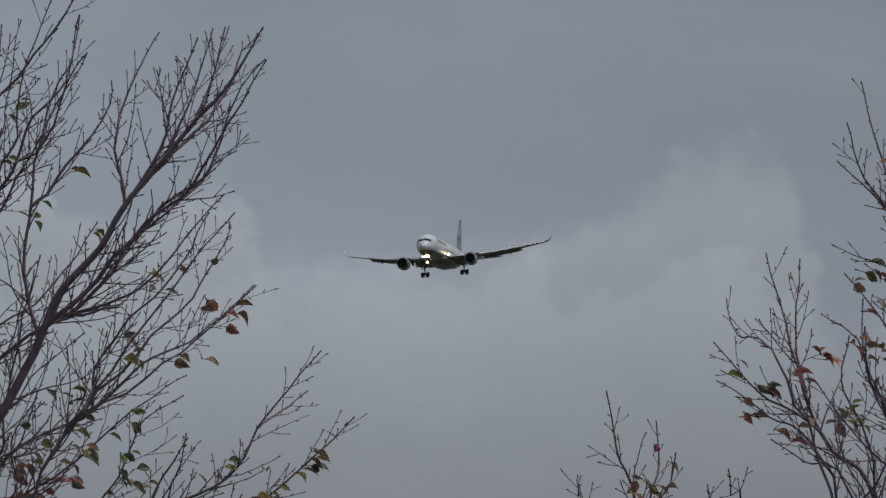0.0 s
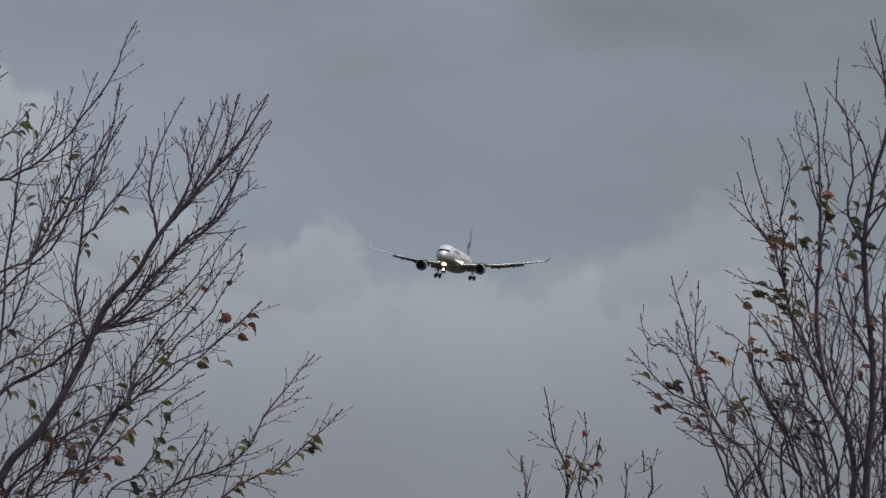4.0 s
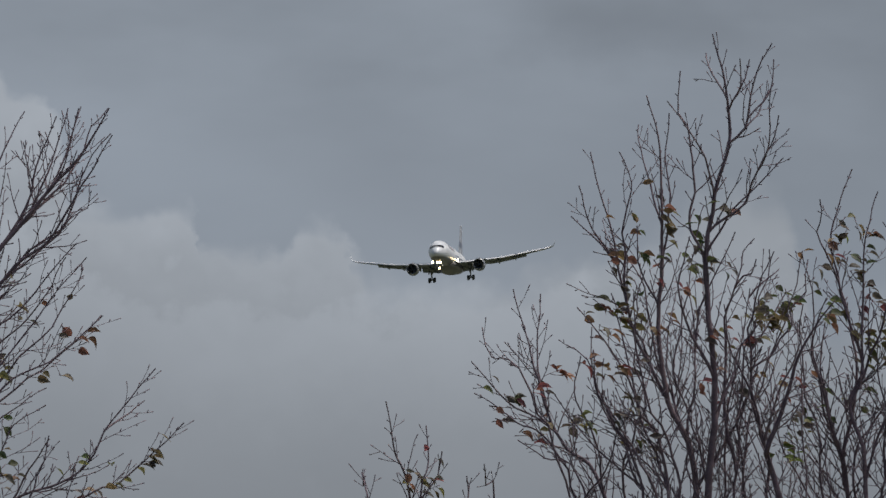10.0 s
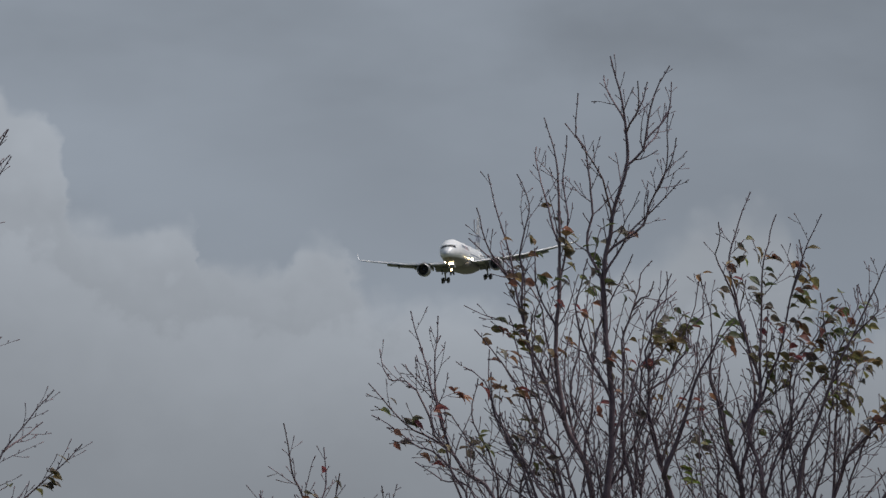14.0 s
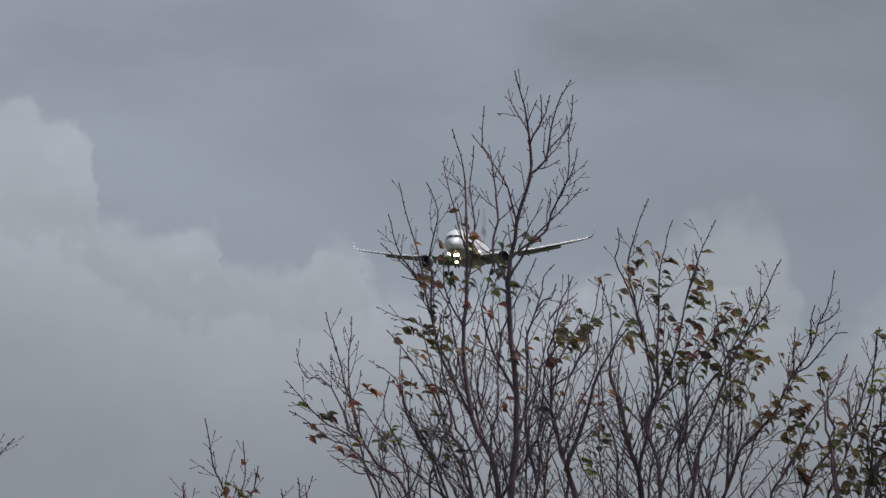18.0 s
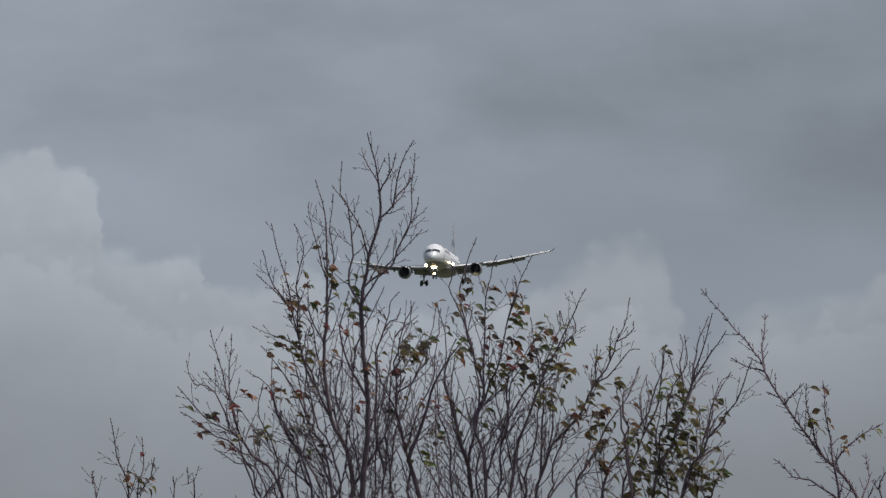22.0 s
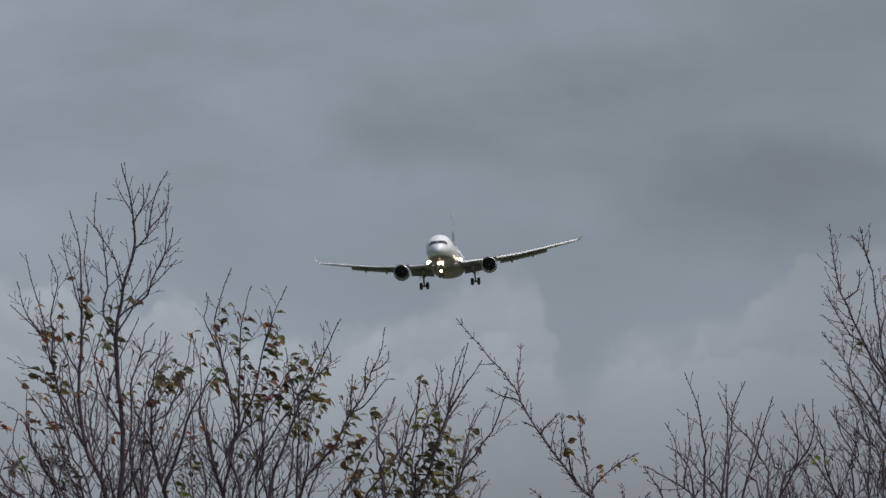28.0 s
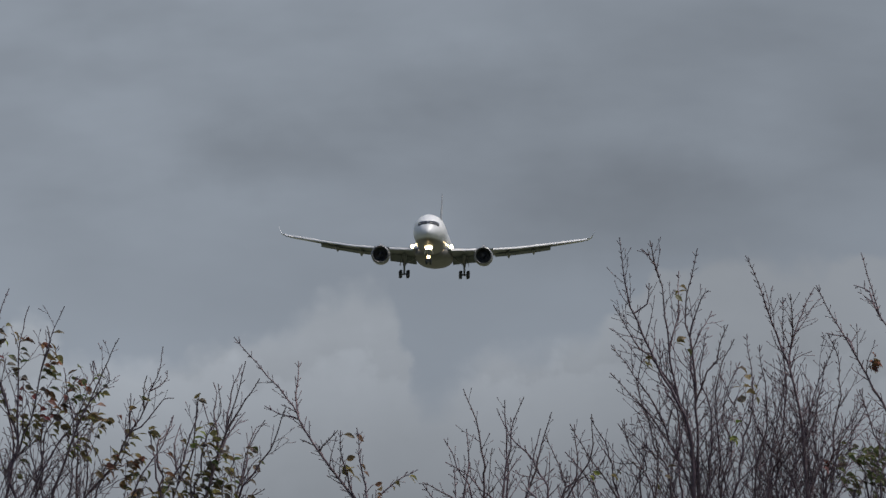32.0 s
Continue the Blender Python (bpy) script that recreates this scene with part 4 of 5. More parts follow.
limb(tall_tree, 0.0126, (1.21, 5.05), (1.13, 5.31), (1.14, 5.73), (1.05, 6.05), (1.05, 6.27))
limb(tall_tree, 0.0260, (1.13, 3.66), (1.06, 4.01), (0.97, 4.22), (0.90, 4.68), (0.93, 5.10), (0.92, 5.63), (0.90, 5.87), (0.84, 6.12))
limb(tall_tree, 0.0147, (0.97, 4.22), (0.79, 4.54), (0.67, 4.92), (0.62, 5.27), (0.56, 5.49), (0.49, 5.77))
limb(tall_tree, 0.0105, (0.71, 4.82), (0.71, 5.31), (0.76, 5.59), (0.67, 5.77))
limb(tall_tree, 0.0091, (0.64, 5.10), (0.51, 5.31), (0.42, 5.56))
limb(tall_tree, 0.0084, (0.62, 5.03), (0.51, 5.24), (0.37, 5.37))
limb(tall_tree, 0.0158, (0.55, 3.66), (0.30, 3.98), (0.13, 4.40), (0.05, 4.68), (0.01, 4.92))
limb(tall_tree, 0.0098, (0.22, 4.19), (0.16, 4.54), (0.18, 4.89))
limb(tall_tree, 0.0098, (0.23, 4.01), (-0.05, 4.26), (-0.25, 4.47))
limb(tall_tree, 0.0091, (0.30, 3.84), (0.02, 4.08), (-0.23, 4.27))
limb(tall_tree, 0.0084, (0.43, 3.69), (0.20, 3.87), (0.04, 3.98))
limb(tall_tree, 0.0084, (0.11, 4.26), (-0.14, 4.50), (-0.18, 4.68))
limb(tall_tree, 0.0140, (0.97, 3.70), (0.76, 4.26), (0.62, 4.54), (0.41, 4.80))
limb(tall_tree, 0.0119, (0.83, 3.66), (0.62, 4.12), (0.48, 4.47), (0.34, 4.57))
limb(tall_tree, 0.0119, (1.39, 3.66), (1.42, 4.26), (1.51, 4.68), (1.63, 5.15))
limb(tall_tree, 0.0140, (1.60, 3.66), (1.55, 4.01), (1.39, 4.50), (1.32, 4.82))
limb(tall_tree, 0.0112, (1.58, 3.98), (1.74, 4.50), (1.81, 4.82))
limb(tall_tree, 0.0105, (1.32, 3.66), (1.34, 4.19), (1.44, 4.68), (1.48, 4.92))
limb(tall_tree, 0.0112, (1.14, 3.98), (1.16, 4.54), (1.09, 4.96))
limb(tall_tree, 0.0105, (0.72, 3.66), (0.83, 4.12), (0.79, 4.50), (0.76, 4.89))
limb(tall_tree, 0.0105, (0.62, 3.66), (0.55, 3.98), (0.41, 4.26), (0.43, 4.50))
limb(tall_tree, 0.0098, (0.92, 5.10), (1.00, 5.38), (0.97, 5.73), (0.98, 6.01))
limb(tall_tree, 0.0091, (1.27, 5.49), (1.13, 5.87), (0.97, 6.08))
limb(tall_tree, 0.0091, (0.93, 5.31), (0.81, 5.73), (0.79, 5.94))
limb(tall_tree, 0.0084, (1.34, 6.01), (1.42, 6.19), (1.42, 6.34))
limb(tall_tree, 0.0077, (1.37, 6.07), (1.46, 6.22), (1.48, 6.34))
limb(tall_tree, 0.0077, (1.48, 5.94), (1.60, 6.12), (1.63, 6.34))
limb(tall_tree, 0.0077, (1.44, 5.86), (1.55, 6.03), (1.63, 6.19))
limb(tall_tree, 0.0077, (1.55, 5.63), (1.60, 5.77), (1.61, 6.14))
limb(tall_tree, 0.0084, (1.34, 6.08), (1.23, 6.29), (1.21, 6.38))
limb(tall_tree, 0.0091, (1.04, 4.12), (0.97, 4.54), (1.02, 4.89))
limb(tall_tree, 0.0105, (1.21, 3.66), (1.11, 4.12), (1.04, 4.36), (1.06, 4.68))
limb(tall_tree, 0.0112, (1.00, 3.66), (0.79, 4.12), (0.71, 4.54), (0.62, 4.89))
limb(tall_tree, 0.0105, (0.90, 3.66), (0.67, 4.05), (0.53, 4.36), (0.50, 4.68))
limb(tall_tree, 0.0119, (1.06, 3.70), (0.92, 4.12), (0.78, 4.61), (0.83, 5.03))
limb(tall_tree, 0.0105, (1.09, 3.77), (1.02, 4.33), (1.07, 4.82), (1.14, 5.17))
limb(tall_tree, 0.0098, (0.79, 3.66), (0.58, 3.87), (0.37, 4.12), (0.27, 4.26))
limb(tall_tree, 0.0105, (0.99, 4.17), (0.86, 4.50), (0.76, 4.96), (0.58, 5.24))
limb(tall_tree, 0.0091, (0.93, 4.82), (0.83, 5.03), (0.78, 5.31))
limb(tall_tree, 0.0105, (0.76, 3.66), (0.71, 3.98), (0.57, 4.22), (0.51, 4.54))
limb(tall_tree, 0.0098, (1.14, 4.54), (1.18, 4.82), (1.32, 5.13), (1.39, 5.27))
limb(tall_tree, 0.0147, (1.25, 4.33), (1.11, 4.68), (1.06, 4.96), (1.11, 5.24))
limb(tall_tree, 0.0140, (1.25, 4.05), (1.39, 4.36), (1.44, 4.54), (1.60, 4.78))
limb(tall_tree, 0.0140, (1.18, 3.66), (1.34, 3.98), (1.46, 4.19), (1.55, 4.54))
limb(tall_tree, 0.0126, (0.93, 4.33), (0.76, 4.68), (0.71, 4.89), (0.72, 5.13))
limb(tall_tree, 0.0161, (1.36, 3.76), (1.34, 4.04), (1.32, 4.32), (1.33, 4.60), (1.33, 4.74), (1.39, 4.94), (1.43, 5.06), (1.44, 5.15), (1.51, 5.23))
limb(tall_tree, 0.0149, (1.54, 3.90), (1.51, 4.15), (1.48, 4.39), (1.47, 4.60), (1.49, 4.78), (1.50, 4.88), (1.56, 5.01), (1.60, 5.10), (1.60, 5.16))
limb(tall_tree, 0.0092, (1.50, 4.90), (1.56, 4.97), (1.63, 5.01), (1.66, 5.04))
limb(tall_tree, 0.0103, (1.49, 4.43), (1.61, 4.50), (1.68, 4.60), (1.74, 4.71), (1.75, 4.80), (1.81, 4.92), (1.83, 5.01), (1.84, 5.10))
limb(tall_tree, 0.0092, (1.48, 4.53), (1.54, 4.60), (1.60, 4.71), (1.65, 4.80), (1.70, 4.88), (1.74, 4.91))
limb(tall_tree, 0.0092, (1.39, 4.94), (1.44, 4.99), (1.49, 5.01), (1.52, 5.10))
limb(tall_tree, 0.0092, (1.33, 4.75), (1.36, 4.85), (1.38, 4.92), (1.46, 4.97))
thicket(tall_tree, 8, (0.27, 3.98), (0.41, 4.47), (0.62, 4.82), (1.11, 4.9), (1.95, 4.8))
leaves(tall_tree, 0.27, 4.43, 3, "red", 0.02)
leaves(tall_tree, -0.06, 4.36, 2, "green")
leaves(tall_tree, 0.37, 4.06, 5, "olive")
leaves(tall_tree, 0.43, 4.10, 2, "green")
leaves(tall_tree, 0.16, 4.05, 2, "olive")
leaves(tall_tree, -0.05, 4.05, 2, "red")
leaves(tall_tree, 0.11, 3.99, 2, "red")
leaves(tall_tree, 0.15, 4.17, 2, "red")
leaves(tall_tree, 0.11, 4.27, 3, "red")
leaves(tall_tree, 0.60, 5.12, 6, "brown")
leaves(tall_tree, 0.67, 5.29, 2, "brown")
leaves(tall_tree, 0.90, 5.31, 6, "olive")
leaves(tall_tree, 0.88, 5.40, 2, "brown")
leaves(tall_tree, 1.06, 5.27, 3, "green")
leaves(tall_tree, 1.07, 5.10, 5, "green")
leaves(tall_tree, 0.85, 5.13, 3, "green")
leaves(tall_tree, 0.86, 4.99, 2, "red")
leaves(tall_tree, 1.07, 4.92, 3, "red")
leaves(tall_tree, 1.14, 4.98, 2, "olive")
leaves(tall_tree, 0.60, 4.89, 3, "green")
leaves(tall_tree, 0.71, 4.85, 2, "olive")
leaves(tall_tree, 0.55, 4.75, 3, "red")
leaves(tall_tree, 0.60, 4.71, 2, "olive")
leaves(tall_tree, 0.62, 4.40, 5, "brown")
leaves(tall_tree, 0.51, 4.40, 3, "red")
leaves(tall_tree, 0.76, 4.36, 3, "red")
leaves(tall_tree, 0.85, 4.64, 3, "brown")
leaves(tall_tree, 0.69, 4.19, 2, "olive")
leaves(tall_tree, 0.71, 4.03, 5, "olive")
leaves(tall_tree, 0.79, 3.91, 2, "olive")
leaves(tall_tree, 1.53, 4.71, 8, "olive")
leaves(tall_tree, 1.60, 4.78, 3, "green")
leaves(tall_tree, 1.28, 5.03, 2, "green")
leaves(tall_tree, 1.21, 4.54, 3, "red")
leaves(tall_tree, 1.41, 4.56, 3, "red")
leaves(tall_tree, 1.35, 4.61, 2, "olive")
leaves(tall_tree, 1.21, 4.24, 3, "red")
leaves(tall_tree, 1.53, 4.33, 3, "brown")
leaves(tall_tree, 1.67, 3.84, 3, "lime")
leaves(tall_tree, 1.70, 4.01, 3, "olive")
leaves(tall_tree, 0.53, 4.68, 3, "brown")
leaves(tall_tree, 0.67, 4.68, 3, "olive")
leaves(tall_tree, 1.34, 5.38, 2, "red", 0.02)

leafy_tree = tree(2.23, 0.0, "autumn tree with thin bare limbs and many olive and red leaves", 0.7, 1.35)
limb(leafy_tree, 0.0175, (2.20, 3.75), (2.11, 4.17), (2.18, 4.45), (2.08, 4.77), (1.99, 5.19), (2.04, 5.47), (2.12, 5.66))
limb(leafy_tree, 0.0112, (2.18, 4.45), (2.20, 4.91), (2.21, 5.22), (2.28, 5.52))
limb(leafy_tree, 0.0119, (2.11, 4.17), (2.30, 4.63), (2.41, 5.12), (2.56, 5.52))
limb(leafy_tree, 0.0161, (2.41, 3.75), (2.52, 4.21), (2.69, 4.63), (2.86, 4.98), (2.93, 5.15), (2.99, 5.26))
limb(leafy_tree, 0.0147, (2.62, 3.75), (2.90, 4.21), (3.11, 4.56), (3.27, 4.89), (3.34, 5.19))
limb(leafy_tree, 0.0105, (1.92, 3.75), (1.89, 4.13), (1.78, 4.59), (1.74, 4.83))
limb(leafy_tree, 0.0098, (1.47, 3.75), (1.57, 4.34), (1.76, 4.83), (1.81, 5.15))
limb(leafy_tree, 0.0105, (2.24, 3.75), (2.48, 4.42), (2.79, 4.80), (2.79, 5.07))
limb(leafy_tree, 0.0105, (2.52, 3.75), (2.62, 4.42), (2.57, 4.84), (2.55, 5.03))
limb(leafy_tree, 0.0112, (2.06, 3.75), (1.92, 4.27), (1.88, 4.76), (1.81, 5.13))
limb(leafy_tree, 0.0105, (2.31, 3.75), (2.38, 4.42), (2.55, 4.77), (2.66, 4.96))
limb(leafy_tree, 0.0091, (2.02, 4.98), (1.93, 5.22), (1.92, 5.47))
limb(leafy_tree, 0.0084, (2.37, 4.98), (2.44, 5.22), (2.42, 5.36))
limb(leafy_tree, 0.0084, (2.76, 4.77), (2.90, 4.91), (2.88, 5.05))
limb(leafy_tree, 0.0084, (3.16, 4.66), (3.18, 4.80), (3.21, 4.96))
limb(leafy_tree, 0.0098, (2.73, 3.75), (2.80, 4.07), (3.01, 4.35), (3.04, 4.63))
limb(leafy_tree, 0.0098, (2.45, 3.75), (2.34, 4.14), (2.27, 4.42), (2.32, 4.77))
limb(leafy_tree, 0.0091, (2.59, 3.75), (2.73, 4.07), (2.76, 4.42), (2.83, 4.70))
limb(leafy_tree, 0.0091, (1.40, 3.75), (1.43, 4.13), (1.53, 4.45), (1.50, 4.76))
limb(leafy_tree, 0.0105, (2.13, 3.75), (2.24, 4.06), (2.45, 4.35), (2.65, 4.59))
limb(leafy_tree, 0.0242, (1.63, 3.75), (1.58, 3.90), (1.65, 4.10), (1.70, 4.24), (1.77, 4.43), (1.79, 4.53), (1.85, 4.62), (1.92, 4.74), (2.02, 4.85))
limb(leafy_tree, 0.0126, (2.02, 3.95), (1.96, 4.18), (1.94, 4.29), (1.91, 4.39), (1.91, 4.50), (1.93, 4.60), (1.95, 4.71))
limb(leafy_tree, 0.0115, (2.30, 4.01), (2.37, 4.18), (2.37, 4.39), (2.38, 4.57), (2.44, 4.67), (2.53, 4.78), (2.58, 4.85))
limb(leafy_tree, 0.0138, (2.61, 3.76), (2.63, 4.04), (2.66, 4.25), (2.65, 4.39), (2.64, 4.53), (2.68, 4.71), (2.75, 4.85), (2.78, 4.95), (2.78, 5.08))
limb(leafy_tree, 0.0184, (2.08, 3.58), (2.06, 3.87), (2.01, 4.00), (1.96, 4.18), (1.92, 4.36), (1.87, 4.50), (1.89, 4.68), (1.96, 4.86))
limb(leafy_tree, 0.0161, (2.06, 3.87), (2.12, 4.14), (2.15, 4.41), (2.13, 4.59), (2.10, 4.77), (2.05, 4.90), (2.01, 5.01))
limb(leafy_tree, 0.0103, (2.73, 3.59), (2.86, 3.78), (3.02, 3.96), (3.09, 4.05))
limb(leafy_tree, 0.0092, (3.06, 4.49), (3.15, 4.55), (3.24, 4.66), (3.33, 4.77), (3.42, 4.78))
limb(leafy_tree, 0.0092, (3.24, 4.85), (3.31, 4.87), (3.36, 4.93), (3.37, 5.00))
limb(leafy_tree, 0.0092, (3.06, 4.49), (3.07, 4.64), (3.08, 4.82))
thicket(leafy_tree, 5, (1.88, 4.76), (2.06, 4.77), (2.41, 4.70), (2.76, 4.70), (3.00, 4.49), (3.25, 4.21))
leaves(leafy_tree, 2.16, 5.08, 4, "green")
leaves(leafy_tree, 2.06, 5.12, 2, "lime")
leaves(leafy_tree, 2.21, 5.26, 2, "red", 0.02)
leaves(leafy_tree, 2.07, 5.29, 3, "olive")
leaves(leafy_tree, 1.92, 5.05, 2, "red", 0.02)
leaves(leafy_tree, 2.05, 5.19, 2, "brown")
leaves(leafy_tree, 2.37, 5.06, 3, "brown")
leaves(leafy_tree, 2.44, 5.06, 3, "olive")
leaves(leafy_tree, 2.41, 5.16, 2, "brown")
leaves(leafy_tree, 2.37, 4.80, 4, "red")
leaves(leafy_tree, 2.45, 4.87, 2, "green")
leaves(leafy_tree, 2.32, 4.87, 3, "green")
leaves(leafy_tree, 2.62, 4.84, 9, "green")
leaves(leafy_tree, 2.69, 4.88, 2, "red", 0.02)
leaves(leafy_tree, 2.18, 4.96, 3, "green")
leaves(leafy_tree, 2.21, 4.87, 3, "red")
leaves(leafy_tree, 1.88, 4.78, 3, "brown")
leaves(leafy_tree, 1.95, 4.73, 3, "green")
leaves(leafy_tree, 1.58, 4.72, 6, "olive")
leaves(leafy_tree, 1.56, 4.80, 3, "green")
leaves(leafy_tree, 2.11, 4.66, 4, "olive")
leaves(leafy_tree, 2.20, 4.56, 3, "olive")
leaves(leafy_tree, 2.37, 4.63, 4, "red")
leaves(leafy_tree, 2.31, 4.53, 6, "olive")
leaves(leafy_tree, 2.16, 4.49, 3, "olive")
leaves(leafy_tree, 2.58, 4.63, 3, "olive")
leaves(leafy_tree, 2.48, 4.57, 2, "olive")
leaves(leafy_tree, 2.76, 4.70, 3, "olive")
leaves(leafy_tree, 2.73, 4.59, 4, "olive")
leaves(leafy_tree, 2.83, 4.63, 4, "brown")
leaves(leafy_tree, 2.79, 4.49, 6, "olive")
leaves(leafy_tree, 2.66, 4.39, 8, "olive")
leaves(leafy_tree, 2.57, 4.38, 4, "lime")
leaves(leafy_tree, 2.96, 4.42, 3, "olive")
leaves(leafy_tree, 3.07, 4.65, 2, "brown")
leaves(leafy_tree, 3.13, 4.75, 2, "green", 0.02)
leaves(leafy_tree, 2.86, 4.21, 6, "brown")
leaves(leafy_tree, 3.07, 4.28, 3, "green")
leaves(leafy_tree, 3.15, 4.32, 3, "olive")
leaves(leafy_tree, 1.78, 4.08, 4, "green")
leaves(leafy_tree, 2.03, 4.20, 3, "green")
leaves(leafy_tree, 1.75, 4.31, 4, "red")
leaves(leafy_tree, 1.73, 3.89, 3, "lime")
leaves(leafy_tree, 3.20, 4.14, 9, "brown")
leaves(leafy_tree, 3.09, 4.07, 4, "brown")
leaves(leafy_tree, 3.15, 3.98, 3, "green")
leaves(leafy_tree, 3.11, 3.89, 8, "brown")
leaves(leafy_tree, 2.99, 4.17, 2, "brown")
leaves(leafy_tree, 1.86, 5.10, 2, "brown")
leaves(leafy_tree, 2.43, 4.98, 3, "olive")
leaves(leafy_tree, 2.48, 4.77, 4, "brown")
leaves(leafy_tree, 2.71, 4.91, 3, "green")
leaves(leafy_tree, 2.51, 4.49, 4, "olive")

thicket_tree = tree(3.56, 0.0, "slender tree with drooping olive-green leaves on thin stems", 0.6, 1.6)
limb(thicket_tree, 0.0153, (3.11, 3.54), (3.38, 4.12), (3.54, 4.44), (3.63, 4.82))
limb(thicket_tree, 0.0180, (3.52, 3.54), (3.69, 4.08), (3.87, 4.62), (4.00, 5.07))
limb(thicket_tree, 0.0153, (3.74, 3.54), (3.96, 4.03), (4.19, 4.39), (4.32, 4.71))
limb(thicket_tree, 0.0135, (3.47, 3.54), (3.65, 4.39), (3.78, 4.66), (3.78, 4.89))
limb(thicket_tree, 0.0108, (3.96, 3.54), (4.06, 3.81), (4.13, 3.94))
limb(thicket_tree, 0.0135, (2.93, 3.54), (3.11, 4.03), (3.34, 4.44), (3.42, 4.64))
limb(thicket_tree, 0.0126, (3.29, 3.54), (3.49, 4.21), (3.47, 4.55))
limb(thicket_tree, 0.0135, (3.78, 3.54), (3.94, 4.12), (4.01, 4.39), (4.15, 4.60))
limb(thicket_tree, 0.0126, (3.85, 4.48), (4.01, 4.75), (4.11, 4.93))
limb(thicket_tree, 0.0117, (3.69, 4.12), (3.83, 4.44), (3.99, 4.66))
limb(thicket_tree, 0.0117, (3.65, 3.54), (3.56, 3.85), (3.54, 4.12), (3.60, 4.44))
limb(thicket_tree, 0.0117, (3.87, 3.54), (3.85, 3.85), (4.01, 4.21), (4.10, 4.30))
limb(thicket_tree, 0.0115, (3.49, 4.05), (3.53, 4.28), (3.56, 4.46), (3.59, 4.64), (3.61, 4.77))
limb(thicket_tree, 0.0092, (3.76, 4.28), (3.74, 4.46), (3.69, 4.59), (3.66, 4.73))
limb(thicket_tree, 0.0126, (3.83, 4.32), (3.84, 4.50), (3.87, 4.64), (3.89, 4.82), (3.94, 4.95), (3.97, 5.04))
limb(thicket_tree, 0.0103, (3.78, 4.32), (3.76, 4.50), (3.75, 4.68), (3.78, 4.82), (3.74, 4.90))
limb(thicket_tree, 0.0103, (3.29, 4.14), (3.26, 4.32), (3.24, 4.46), (3.22, 4.52))
limb(thicket_tree, 0.0103, (3.31, 4.23), (3.35, 4.46), (3.40, 4.55), (3.42, 4.64))
limb(thicket_tree, 0.0103, (3.44, 4.14), (3.44, 4.32), (3.45, 4.46), (3.48, 4.57))
limb(thicket_tree, 0.0115, (3.89, 3.90), (3.94, 4.06), (3.96, 4.24), (4.03, 4.39), (4.08, 4.53), (4.16, 4.57))
limb(thicket_tree, 0.0092, (3.90, 3.91), (4.03, 3.97), (4.14, 4.05))
limb(thicket_tree, 0.0103, (3.98, 3.65), (4.05, 3.76), (4.12, 3.90), (4.14, 3.95))
thicket(thicket_tree, 1, (2.66, 4.66), (2.93, 4.48), (3.29, 4.44), (3.65, 4.57), (3.92, 4.48), (4.14, 4.12))
leaves(thicket_tree, 3.74, 4.19, 8, "olive", 0.09)
leaves(thicket_tree, 3.67, 4.06, 8, "olive", 0.1)
leaves(thicket_tree, 3.78, 4.01, 8, "olive", 0.1)
leaves(thicket_tree, 3.58, 3.94, 7, "olive", 0.1)
leaves(thicket_tree, 3.72, 3.79, 8, "olive", 0.1)
leaves(thicket_tree, 3.55, 4.39, 3, "lime", 0.04)
leaves(thicket_tree, 3.67, 4.35, 8, "olive", 0.1)
leaves(thicket_tree, 3.78, 4.26, 8, "green", 0.1)
leaves(thicket_tree, 3.58, 4.21, 7, "olive", 0.1)
leaves(thicket_tree, 3.83, 4.15, 7, "olive", 0.1)
leaves(thicket_tree, 3.47, 4.03, 8, "olive", 0.12)
leaves(thicket_tree, 3.38, 4.08, 5, "olive", 0.1)
leaves(thicket_tree, 3.20, 4.08, 5, "olive", 0.1)
leaves(thicket_tree, 3.65, 3.90, 8, "green", 0.12)
leaves(thicket_tree, 3.56, 3.81, 8, "olive", 0.12)
leaves(thicket_tree, 3.78, 3.88, 8, "olive", 0.12)
leaves(thicket_tree, 3.47, 3.72, 9, "olive", 0.12)
leaves(thicket_tree, 3.38, 3.81, 7, "olive", 0.1)
leaves(thicket_tree, 3.99, 3.74, 5, "green", 0.08)
leaves(thicket_tree, 3.87, 3.65, 8, "olive", 0.1)
leaves(thicket_tree, 3.60, 3.63, 11, "olive", 0.14)
leaves(thicket_tree, 3.09, 4.26, 3, "green")
leaves(thicket_tree, 3.11, 4.74, 1, "green", 0.02)
leaves(thicket_tree, 3.04, 4.44, 3, "olive")
leaves(thicket_tree, 2.80, 4.66, 4, "olive")
leaves(thicket_tree, 3.25, 3.72, 7, "olive", 0.12)
leaves(thicket_tree, 3.29, 4.17, 4, "brown", 0.08)
leaves(thicket_tree, 3.63, 4.80, 1, "olive", 0.02)
leaves(thicket_tree, 3.74, 3.63, 8, "olive", 0.12)

